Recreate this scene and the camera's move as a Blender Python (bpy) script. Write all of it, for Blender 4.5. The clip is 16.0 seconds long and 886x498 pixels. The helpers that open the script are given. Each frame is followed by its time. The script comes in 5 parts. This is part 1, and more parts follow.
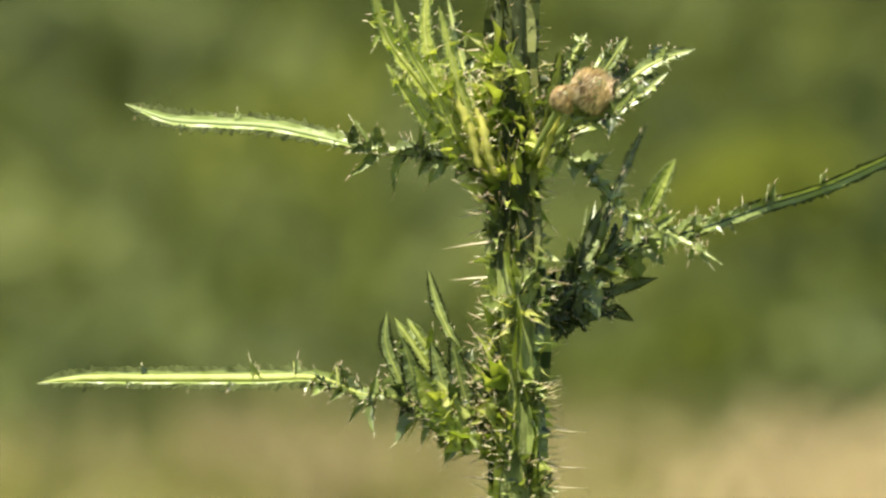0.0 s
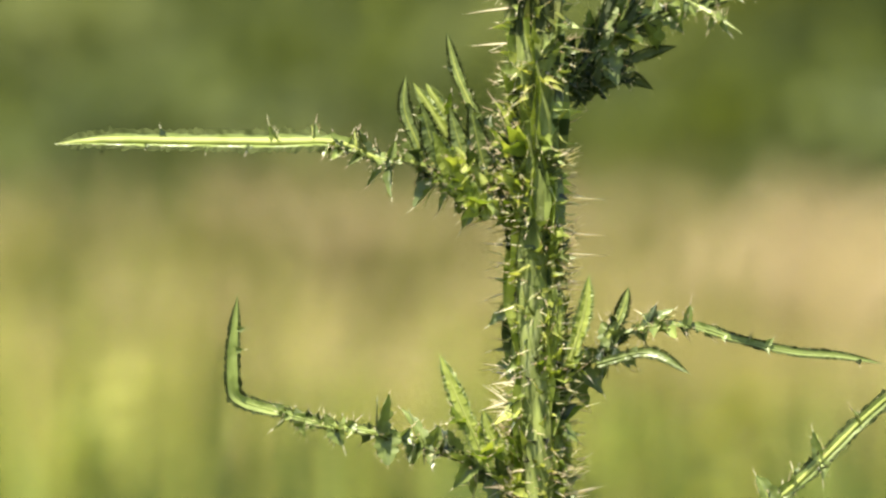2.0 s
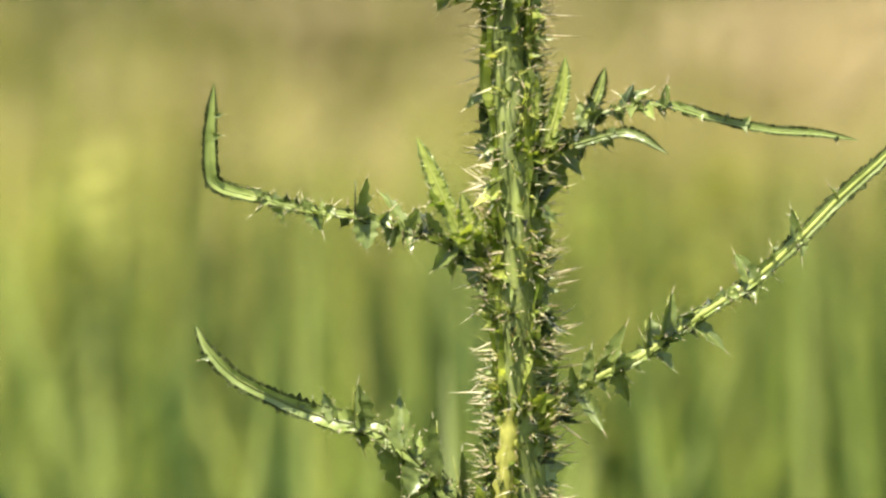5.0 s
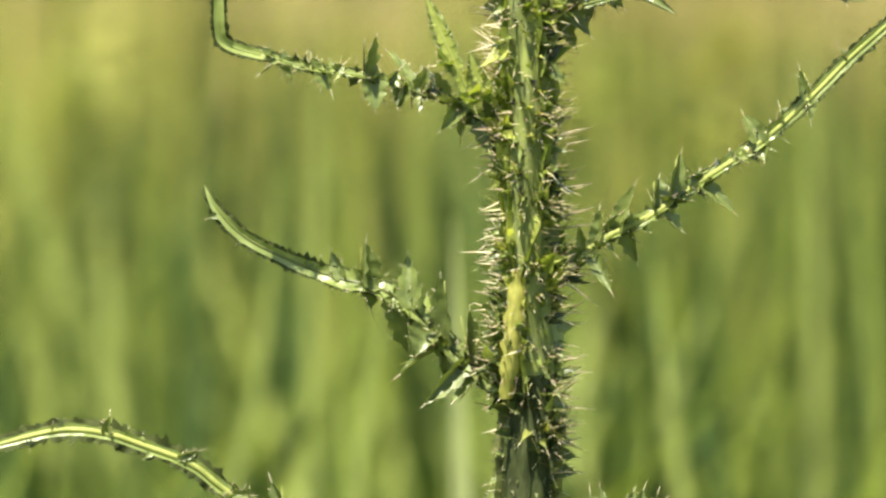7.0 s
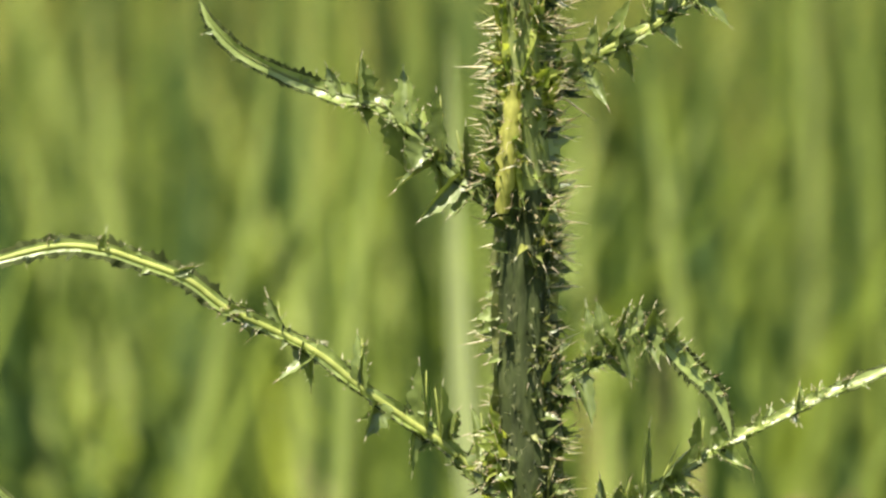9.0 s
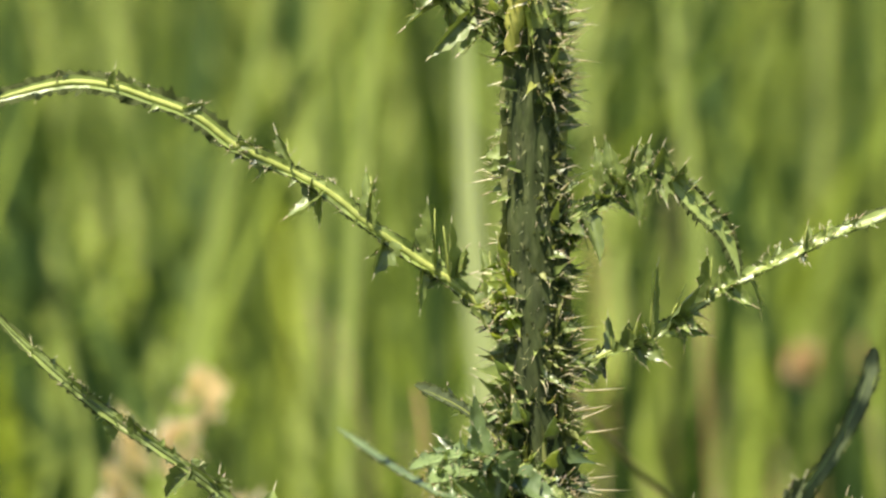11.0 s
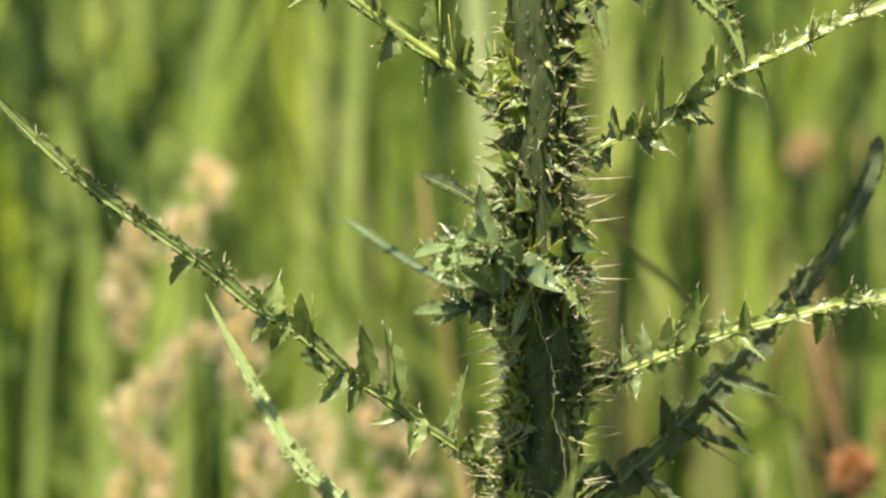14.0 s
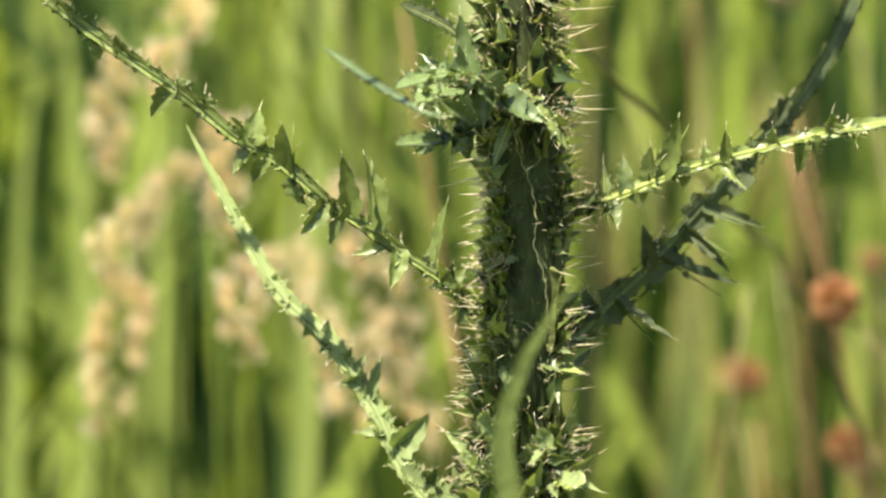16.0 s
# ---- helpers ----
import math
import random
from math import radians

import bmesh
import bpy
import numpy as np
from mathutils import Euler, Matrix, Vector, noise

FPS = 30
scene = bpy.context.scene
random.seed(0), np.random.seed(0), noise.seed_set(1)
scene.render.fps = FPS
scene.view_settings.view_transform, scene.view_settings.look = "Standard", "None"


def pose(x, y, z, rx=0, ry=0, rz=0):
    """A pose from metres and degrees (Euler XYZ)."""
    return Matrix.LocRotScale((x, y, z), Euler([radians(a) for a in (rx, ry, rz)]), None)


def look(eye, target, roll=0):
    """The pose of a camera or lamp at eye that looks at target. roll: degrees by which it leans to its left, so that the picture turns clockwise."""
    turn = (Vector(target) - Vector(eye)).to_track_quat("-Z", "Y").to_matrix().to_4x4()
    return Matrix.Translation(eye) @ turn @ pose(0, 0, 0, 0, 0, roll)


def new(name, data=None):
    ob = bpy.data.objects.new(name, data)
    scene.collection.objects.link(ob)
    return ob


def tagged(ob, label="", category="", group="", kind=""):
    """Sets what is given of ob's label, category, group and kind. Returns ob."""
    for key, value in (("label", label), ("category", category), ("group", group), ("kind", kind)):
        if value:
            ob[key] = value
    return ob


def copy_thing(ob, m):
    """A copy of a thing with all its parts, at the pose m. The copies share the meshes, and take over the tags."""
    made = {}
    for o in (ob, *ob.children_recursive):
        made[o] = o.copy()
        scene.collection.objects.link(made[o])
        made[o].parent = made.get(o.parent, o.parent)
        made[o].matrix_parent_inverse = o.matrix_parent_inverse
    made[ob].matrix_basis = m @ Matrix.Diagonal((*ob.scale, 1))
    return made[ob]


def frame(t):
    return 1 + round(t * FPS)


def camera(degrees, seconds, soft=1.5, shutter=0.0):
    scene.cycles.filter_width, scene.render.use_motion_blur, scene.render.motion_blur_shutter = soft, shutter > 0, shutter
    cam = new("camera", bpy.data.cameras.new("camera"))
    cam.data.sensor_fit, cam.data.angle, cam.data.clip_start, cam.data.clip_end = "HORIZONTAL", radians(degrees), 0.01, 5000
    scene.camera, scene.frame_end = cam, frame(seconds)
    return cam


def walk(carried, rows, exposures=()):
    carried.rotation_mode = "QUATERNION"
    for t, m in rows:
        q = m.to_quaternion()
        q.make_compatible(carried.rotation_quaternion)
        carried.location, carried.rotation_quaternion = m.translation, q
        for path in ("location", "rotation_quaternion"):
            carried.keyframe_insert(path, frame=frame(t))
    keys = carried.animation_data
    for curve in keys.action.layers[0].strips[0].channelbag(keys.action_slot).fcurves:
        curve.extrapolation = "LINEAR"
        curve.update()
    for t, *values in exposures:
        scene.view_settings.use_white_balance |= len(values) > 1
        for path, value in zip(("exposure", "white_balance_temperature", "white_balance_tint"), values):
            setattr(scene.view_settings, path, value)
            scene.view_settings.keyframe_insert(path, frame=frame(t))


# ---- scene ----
# ---- camera: on a tripod, long lens, tilting down along the plant ----
EYE = Vector((0.0, -1.8, 0.95))
cam = camera(7.0, 16.0, soft=2.6)
cam.data.dof.use_dof = True
cam.data.dof.focus_distance = 1.81
cam.data.dof.aperture_fstop = 15.0

# seconds, tilt, turn, roll in degrees
PATH = [
    (0.0, 0.45, 0.0, -0.0801), (0.5, -0.0697, -0.0353, 0.2211), (1.0, -0.5641, -0.0582, 0.389), (1.5, -0.9755, 0.0459, -0.3774),
    (2.0, -1.4047, -0.1372, 0.5675), (2.5, -1.7453, -0.0274, 0.1682), (3.0, -2.016, 0.0849, -0.3228), (3.5, -2.2853, 0.1755, -0.7754),
    (4.0, -2.6002, -0.0724, 0.3829), (4.2, -2.706, 0.055, -0.09), (6.3, -3.836, 0.041, -0.28), (6.5, -3.9515, 0.0114, 0.0387), (7.0, -4.2312, -0.0218, 0.0231), (7.5, -4.5066, 0.0528, -0.2684),
    (8.0, -4.8928, 0.041, -0.1123), (8.5, -5.2836, 0.0306, -0.3322), (9.0, -5.6972, 0.0079, -0.1557), (9.2, -5.83, -0.028, 0.05), (11.3, -7.169, -0.073, 0.066), (11.5, -7.292, -0.1226, 0.1965),
    (12.0, -7.5568, -0.144, 0.2508), (12.5, -7.7964, -0.1268, 0.3032), (13.0, -8.0365, -0.1234, 0.3069), (13.5, -8.3023, -0.1054, 0.1916),
    (14.0, -8.6529, -0.0984, 0.1199), (14.5, -8.958, -0.0743, 0.0247), (15.0, -9.3022, 0.1042, -0.4817), (15.5, -9.6285, 0.1032, -0.2506),
    (16.0, -9.9923, 0.0534, -0.0271)]


def aim(tilt, turn, roll):
    a, b = radians(tilt), radians(turn)
    return look(EYE, EYE + Vector((math.sin(b) * math.cos(a), math.cos(b) * math.cos(a), math.sin(a))), roll)


walk(cam, [(t, aim(tilt, turn, roll)) for t, tilt, turn, roll in PATH], exposures=[(0.0, 1.36), (1.0, 1.40), (4.0, 1.44), (8.0, 1.33), (12.5, 1.25), (14.5, 1.36), (16.0, 1.46)])

# ---- light: high sun from the left, a little before the plant ----
SUN_UP, SUN_FROM = 67.0, -148.0      # elevation; bearing from +y, positive to +x
world = bpy.data.worlds.new("world")
scene.world = world
world.use_nodes = True
wn = world.node_tree
sky = wn.nodes.new("ShaderNodeTexSky")
sky.sky_type, sky.sun_disc = "NISHITA", False
sky.sun_elevation, sky.sun_rotation = radians(SUN_UP), radians(SUN_FROM)
wn.links.new(sky.outputs[0], wn.nodes["Background"].inputs[0])
wn.nodes["Background"].inputs[1].default_value = 0.06
sun = new("sun", bpy.data.lights.new("sun", "SUN"))
sun.data.energy, sun.data.angle, sun.data.color = 5.0, radians(0.5), (1.0, 0.93, 0.76)
a, b = radians(SUN_UP), radians(SUN_FROM)
SUN_WAY = Vector((math.sin(b) * math.cos(a), math.cos(b) * math.cos(a), math.sin(a)))
sun.matrix_world = look(SUN_WAY * 40, (0, 0, 0))


# ---- materials ----
def leafy(name, dark, light, glow=0.35, scale=300.0, rough=0.5, per_island=True, bump=0.3, sheen=0.4, patch=1.0):
    """A plant surface: two greens by noise and by piece, some light through it, fine relief."""
    m = bpy.data.materials.new(name)
    m.use_nodes = True
    nt = m.node_tree
    out, bsdf = nt.nodes["Material Output"], nt.nodes["Principled BSDF"]
    co = nt.nodes.new("ShaderNodeTexCoord")
    n1 = nt.nodes.new("ShaderNodeTexNoise")
    n1.inputs["Scale"].default_value, n1.inputs["Detail"].default_value = scale, 4
    n2 = nt.nodes.new("ShaderNodeTexNoise")
    n2.inputs["Scale"].default_value, n2.inputs["Detail"].default_value = scale * 0.12, 2
    geo = nt.nodes.new("ShaderNodeNewGeometry")
    add = nt.nodes.new("ShaderNodeMath")
    add.operation = "ADD"
    mul = nt.nodes.new("ShaderNodeMath")
    mul.operation = "MULTIPLY_ADD"
    mul.inputs[1].default_value = 0.7 if per_island else 0.0
    ramp = nt.nodes.new("ShaderNodeValToRGB")
    ramp.color_ramp.elements[0].position, ramp.color_ramp.elements[1].position = 0.52, 1.25 if per_island else 1.0
    ramp.color_ramp.elements[1].position = min(1.0, ramp.color_ramp.elements[1].position)
    ramp.color_ramp.elements[0].color, ramp.color_ramp.elements[1].color = (*dark, 1), (*light, 1)
    for n in (n1, n2):
        nt.links.new(co.outputs["Object"], n.inputs["Vector"])
    nt.links.new(n1.outputs["Fac"], add.inputs[0])
    big = nt.nodes.new("ShaderNodeMath")
    big.operation = "MULTIPLY_ADD"
    big.inputs[1].default_value, big.inputs[2].default_value = patch, 0.5 - 0.5 * patch
    nt.links.new(n2.outputs["Fac"], big.inputs[0])
    nt.links.new(big.outputs[0], add.inputs[1])
    half = nt.nodes.new("ShaderNodeMath")
    half.operation = "MULTIPLY"
    half.inputs[1].default_value = 0.42 if per_island else 0.8
    nt.links.new(add.outputs[0], half.inputs[0])
    nt.links.new(geo.outputs["Random Per Island"], mul.inputs[0])
    nt.links.new(half.outputs[0], mul.inputs[2])
    nt.links.new(mul.outputs[0], ramp.inputs["Fac"])
    nt.links.new(ramp.outputs["Color"], bsdf.inputs["Base Color"])
    bsdf.inputs["Roughness"].default_value = rough
    bsdf.inputs["Specular IOR Level"].default_value = sheen
    bp = nt.nodes.new("ShaderNodeBump")
    bp.inputs["Strength"].default_value, bp.inputs["Distance"].default_value = bump, 0.0006
    nt.links.new(n1.outputs["Fac"], bp.inputs["Height"])
    nt.links.new(bp.outputs["Normal"], bsdf.inputs["Normal"])
    if glow > 0:
        tr = nt.nodes.new("ShaderNodeBsdfTranslucent")
        mix = nt.nodes.new("ShaderNodeMixShader")
        mix.inputs[0].default_value = glow
        hue = nt.nodes.new("ShaderNodeMix")
        hue.data_type, hue.blend_type = "RGBA", "MULTIPLY"
        hue.inputs["Factor"].default_value = 1.0
        hue.inputs["B"].default_value = (1.35, 1.35, 0.6, 1)
        nt.links.new(ramp.outputs["Color"], hue.inputs["A"])
        nt.links.new(hue.outputs["Result"], tr.inputs["Color"])
        nt.links.new(bsdf.outputs[0], mix.inputs[1])
        nt.links.new(tr.outputs[0], mix.inputs[2])
        nt.links.new(mix.outputs[0], out.inputs["Surface"])
    return m


def streaked(name, dark, light, wool, rough=0.75):
    """A ridged stem: fine streaks along its length, blotches, and pale woolly down in bands."""
    m = bpy.data.materials.new(name)
    m.use_nodes = True
    nt = m.node_tree
    bsdf = nt.nodes["Principled BSDF"]
    co = nt.nodes.new("ShaderNodeTexCoord")

    def spots(scale, detail, at):
        k, n, r = nt.nodes.new("ShaderNodeMapping"), nt.nodes.new("ShaderNodeTexNoise"), nt.nodes.new("ShaderNodeMapRange")
        k.inputs["Scale"].default_value = scale
        n.inputs["Scale"].default_value, n.inputs["Detail"].default_value = 1.0, detail
        r.inputs["From Min"].default_value, r.inputs["From Max"].default_value = at
        nt.links.new(co.outputs["Object"], k.inputs["Vector"])
        nt.links.new(k.outputs["Vector"], n.inputs["Vector"])
        nt.links.new(n.outputs["Fac"], r.inputs["Value"])
        return r.outputs["Result"]

    streak = spots((330, 330, 75), 4, (0.30, 0.72))
    blotch = spots((230, 230, 150), 3, (0.38, 0.62))
    down = spots((420, 420, 160), 4, (0.52, 0.72))
    colour = None
    for fac, a, b in ((streak, dark, light), (blotch, None, tuple(0.62 * v for v in light)), (down, None, wool)):
        mix = nt.nodes.new("ShaderNodeMix")
        mix.data_type = "RGBA"
        mix.inputs["B"].default_value = (*b, 1)
        if colour is None:
            mix.inputs["A"].default_value = (*a, 1)
            nt.links.new(fac, mix.inputs["Factor"])
        else:
            part_of = nt.nodes.new("ShaderNodeMath")
            part_of.operation = "MULTIPLY"
            part_of.inputs[1].default_value = 0.45
            nt.links.new(fac, part_of.inputs[0])
            nt.links.new(part_of.outputs[0], mix.inputs["Factor"])
            nt.links.new(colour, mix.inputs["A"])
        colour = mix.outputs["Result"]
    nt.links.new(colour, bsdf.inputs["Base Color"])
    bsdf.inputs["Roughness"].default_value, bsdf.inputs["Specular IOR Level"].default_value = rough, 0.25
    bp = nt.nodes.new("ShaderNodeBump")
    bp.inputs["Strength"].default_value, bp.inputs["Distance"].default_value = 0.6, 0.0005
    nt.links.new(streak, bp.inputs["Height"])
    nt.links.new(bp.outputs["Normal"], bsdf.inputs["Normal"])
    return m


M_LEAF = leafy("thistle_leaf", (0.028, 0.050, 0.013), (0.31, 0.375, 0.105), glow=0.24, rough=0.38, sheen=0.8, bump=0.7)
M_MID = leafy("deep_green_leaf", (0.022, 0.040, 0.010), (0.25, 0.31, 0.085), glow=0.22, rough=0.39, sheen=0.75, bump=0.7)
M_PALE = leafy("leaf_underside", (0.065, 0.10, 0.034), (0.33, 0.40, 0.165), glow=0.3, rough=0.7)
M_GREY = leafy("downy_leaf", (0.026, 0.050, 0.020), (0.20, 0.27, 0.105), glow=0.2, rough=0.32, bump=0.6, sheen=0.9)
M_RIM = leafy("leaf_rim", (0.018, 0.024, 0.009), (0.07, 0.085, 0.028), glow=0.1, rough=0.85, sheen=0.1)
# darker leaf copy: the plant's shade is put into its colour
M_DARK = leafy("painted_shade_leaf", (0.04, 0.055, 0.028), (0.13, 0.155, 0.075), glow=0.2, rough=0.7, sheen=0.2)
M_YOUNG = leafy("young_leaf", (0.15, 0.205, 0.03), (0.55, 0.60, 0.15), glow=0.42)
M_FRESH = leafy("fresh_leaf", (0.09, 0.12, 0.022), (0.42, 0.44, 0.12), glow=0.38, rough=0.35, sheen=0.6)
M_RIB = leafy("midrib", (0.25, 0.30, 0.062), (0.54, 0.58, 0.175), glow=0.3, per_island=False)
M_SPINE = leafy("spine", (0.56, 0.45, 0.33), (0.82, 0.77, 0.60), glow=0.35, rough=0.4)
M_DOWN = leafy("down", (0.40, 0.41, 0.28), (0.62, 0.61, 0.44), glow=0.5, rough=0.8)
M_STEM = streaked("thistle_stem", (0.020, 0.027, 0.009), (0.072, 0.092, 0.028), (0.15, 0.165, 0.075))
M_STEMTOP = streaked("young_stem", (0.06, 0.082, 0.022), (0.31, 0.36, 0.10), (0.40, 0.42, 0.22))
M_WING = leafy("stem_wing", (0.04, 0.055, 0.017), (0.28, 0.30, 0.105), glow=0.3, scale=500)
M_FOOT = leafy("leaf_foot", (0.26, 0.27, 0.05), (0.58, 0.56, 0.14), glow=0.3, per_island=False, bump=0.5)
M_SCURF = leafy("scurf", (0.022, 0.028, 0.010), (0.115, 0.125, 0.042), glow=0.2, scale=500)
M_HEAD = leafy("flower_head", (0.44, 0.32, 0.22), (0.80, 0.67, 0.49), glow=0.15, rough=0.7)
M_GRASS = leafy("grass_blade", (0.024, 0.052, 0.010), (0.36, 0.44, 0.087), glow=0.4, scale=30, rough=0.65, sheen=0.1, patch=2.6)
M_FARGRASS = leafy("far_grass", (0.20, 0.18, 0.058), (0.66, 0.565, 0.25), glow=0.4, scale=14, rough=0.6, sheen=0.2, patch=3.2)
M_MIDGRASS = leafy("mid_grass", (0.060, 0.088, 0.018), (0.52, 0.515, 0.138), glow=0.4, scale=24, rough=0.6, sheen=0.2, patch=2.8)
# dark grass colour with the shade between blades put into it
M_GAPSHADE = leafy("gap_shade_blade", (0.016, 0.036, 0.008), (0.072, 0.118, 0.031), glow=0.25, scale=30, rough=0.6, sheen=0.15)
M_REED = leafy("pale_reed", (0.27, 0.34, 0.08), (0.51, 0.58, 0.175), glow=0.4, scale=40, rough=0.6, sheen=0.2)
M_BLEACHED = leafy("bleached_blade", (0.40, 0.46, 0.17), (0.64, 0.68, 0.33), glow=0.45, scale=40, rough=0.6, sheen=0.2)
M_TAN = leafy("seed_head", (0.62, 0.51, 0.38), (0.92, 0.79, 0.63), glow=0.45, scale=200, rough=0.8)
M_CREAM = leafy("pale_seed_head", (0.66, 0.55, 0.38), (0.93, 0.82, 0.61), glow=0.45, scale=200, rough=0.8)
M_RUST = leafy("rust_flower", (0.30, 0.13, 0.06), (0.55, 0.30, 0.15), glow=0.2, scale=300, rough=0.8)
M_STRAW = leafy("dry_stalk", (0.13, 0.11, 0.045), (0.27, 0.23, 0.09), glow=0.1, scale=60)
M_FARHEAD = leafy("far_seed_head", (0.36, 0.285, 0.155), (0.57, 0.46, 0.265), glow=0.3, scale=100, rough=0.8)
M_FADED = leafy("faded_flower", (0.48, 0.33, 0.18), (0.66, 0.50, 0.31), glow=0.2, scale=200, rough=0.8)
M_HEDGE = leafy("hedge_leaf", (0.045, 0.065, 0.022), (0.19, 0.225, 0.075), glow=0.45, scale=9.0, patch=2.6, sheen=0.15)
# lighter copy of the hedge leaf, sunlight put into its colour
M_HEDGELIGHT = leafy("painted_sun_hedge_leaf", (0.095, 0.12, 0.038), (0.27, 0.30, 0.10), glow=0.5, scale=8.0, patch=1.6, sheen=0.15)
M_HERB = leafy("olive_herb", (0.10, 0.105, 0.035), (0.30, 0.28, 0.10), glow=0.4, scale=12, patch=1.6, sheen=0.15)
M_RUSTSTALK = leafy("reddish_stalk", (0.24, 0.12, 0.05), (0.42, 0.24, 0.11), glow=0.1, scale=60)
M_BARK = leafy("bark", (0.05, 0.04, 0.03), (0.14, 0.11, 0.08), glow=0.0, scale=20, per_island=False, rough=0.9)
M_SOIL = leafy("meadow_ground", (0.05, 0.06, 0.02), (0.14, 0.16, 0.05), glow=0.0, scale=6, per_island=False, rough=0.95)


# ---- building blocks ----
class Shape:
    """Collects vertices and faces of one mesh."""

    def __init__(self):
        self.v, self.f = [], []

    def add(self, verts, faces):
        k = len(self.v)
        self.v.extend(tuple(p) for p in verts)
        self.f.extend(tuple(i + k for i in q) for q in faces)

    def object(self, name, material, parent=None, label="", smooth=True):
        me = bpy.data.meshes.new(name)
        me.from_pydata(self.v, [], self.f)
        me.materials.append(material)
        if smooth:
            me.polygons.foreach_set("use_smooth", [True] * len(me.polygons))
        me.update()
        ob = new(name, me)
        if parent is not None:
            ob.parent = parent
        return tagged(ob, label)


def curve(points, n):
    """n + 1 places along a smooth line through the points, evenly spaced."""
    p = [Vector(q) for q in points]
    p = [p[0] * 2 - p[1]] + p + [p[-1] * 2 - p[-2]]
    fine = []
    for i in range(1, len(p) - 2):
        a, b, c, d = p[i - 1:i + 3]
        for k in range(12):
            t = k / 12
            fine.append(0.5 * (2 * b + (c - a) * t + (2 * a - 5 * b + 4 * c - d) * t * t + (3 * b - a - 3 * c + d) * t ** 3))
    fine.append(p[-2])
    s = [0.0]
    for a, b in zip(fine, fine[1:]):
        s.append(s[-1] + (b - a).length)
    xs = np.linspace(0, s[-1], n + 1)
    q = np.array([tuple(v) for v in fine])
    return [Vector(r) for r in np.stack([np.interp(xs, s, q[:, k]) for k in range(3)], 1)], s[-1]


def tangents(line):
    out = []
    for i in range(len(line)):
        d = line[min(i + 1, len(line) - 1)] - line[max(i - 1, 0)]
        out.append(d.normalized())
    return out


def tube(shape, line, radii, sides=8, ridges=0, depth=0.0):
    tans = tangents(line)
    ref = Vector((0.13, 1, 0.07))
    verts, faces = [], []
    for p, t, r in zip(line, tans, radii):
        b = t.cross(ref).normalized()
        n = b.cross(t)
        for k in range(sides):
            w = 2 * math.pi * k / sides
            rr = r * (1 + depth * math.cos(ridges * w))
            verts.append(p + b * (rr * math.cos(w)) + n * (rr * math.sin(w)))
    for i in range(len(line) - 1):
        for k in range(sides):
            a, b = i * sides + k, i * sides + (k + 1) % sides
            faces.append((a, b, b + sides, a + sides))
    faces.append(tuple(range(sides))[::-1])
    faces.append(tuple(range((len(line) - 1) * sides, len(line) * sides)))
    shape.add(verts, faces)


def spike(shape, p, d, length, r):
    """A thin three-sided prickle, slightly bent."""
    d = d.normalized()
    b = d.orthogonal().normalized()
    c = d.cross(b)
    mid = p + d * length * 0.5 + b * length * 0.04
    verts = []
    for at, rr in ((p, r), (mid, r * 0.6)):
        for k in range(3):
            w = 2.094 * k
            verts.append(at + (b * math.cos(w) + c * math.sin(w)) * rr)
    verts.append(p + d * length + b * length * 0.1)
    shape.add(verts, [(0, 1, 4, 3), (1, 2, 5, 4), (2, 0, 3, 5), (3, 4, 6), (4, 5, 6), (5, 3, 6)])


KITE = ((0.0, 0.72), (0.22, 1.0), (0.46, 0.66), (0.72, 0.27), (1.0, 0.03))


def tooth(shape, spines, p, d, n, length, width, curl=0.0, fold=0.3, prickle=0.0, rnd=random, root=0.72):
    """One pointed lobe of a leaf, folded along its middle; a prickle at its tip."""
    d = d.normalized()
    side = d.cross(n).normalized()
    n = side.cross(d).normalized()
    verts, faces = [], []
    for s, w in KITE:
        q = p + d * (length * s) + n * (curl * length * s * s)
        hw = width * 0.5 * (w if s > 0 else root) * rnd.uniform(0.8, 1.2)
        q = q + side * (width * 0.1 * s * rnd.uniform(-1, 1))
        verts += [q - side * hw + n * hw * fold * 2, q, q + side * hw + n * hw * fold * 2]
    for i in range(4):
        a = i * 3
        faces += [(a, a + 1, a + 4, a + 3), (a + 1, a + 2, a + 5, a + 4)]
    shape.add(verts, faces)
    if prickle > 0:
        tip = p + d * (length * 0.97) + n * (curl * length)
        spike(spines, tip, d + n * curl * 1.6, prickle, max(0.00016, prickle * 0.045))


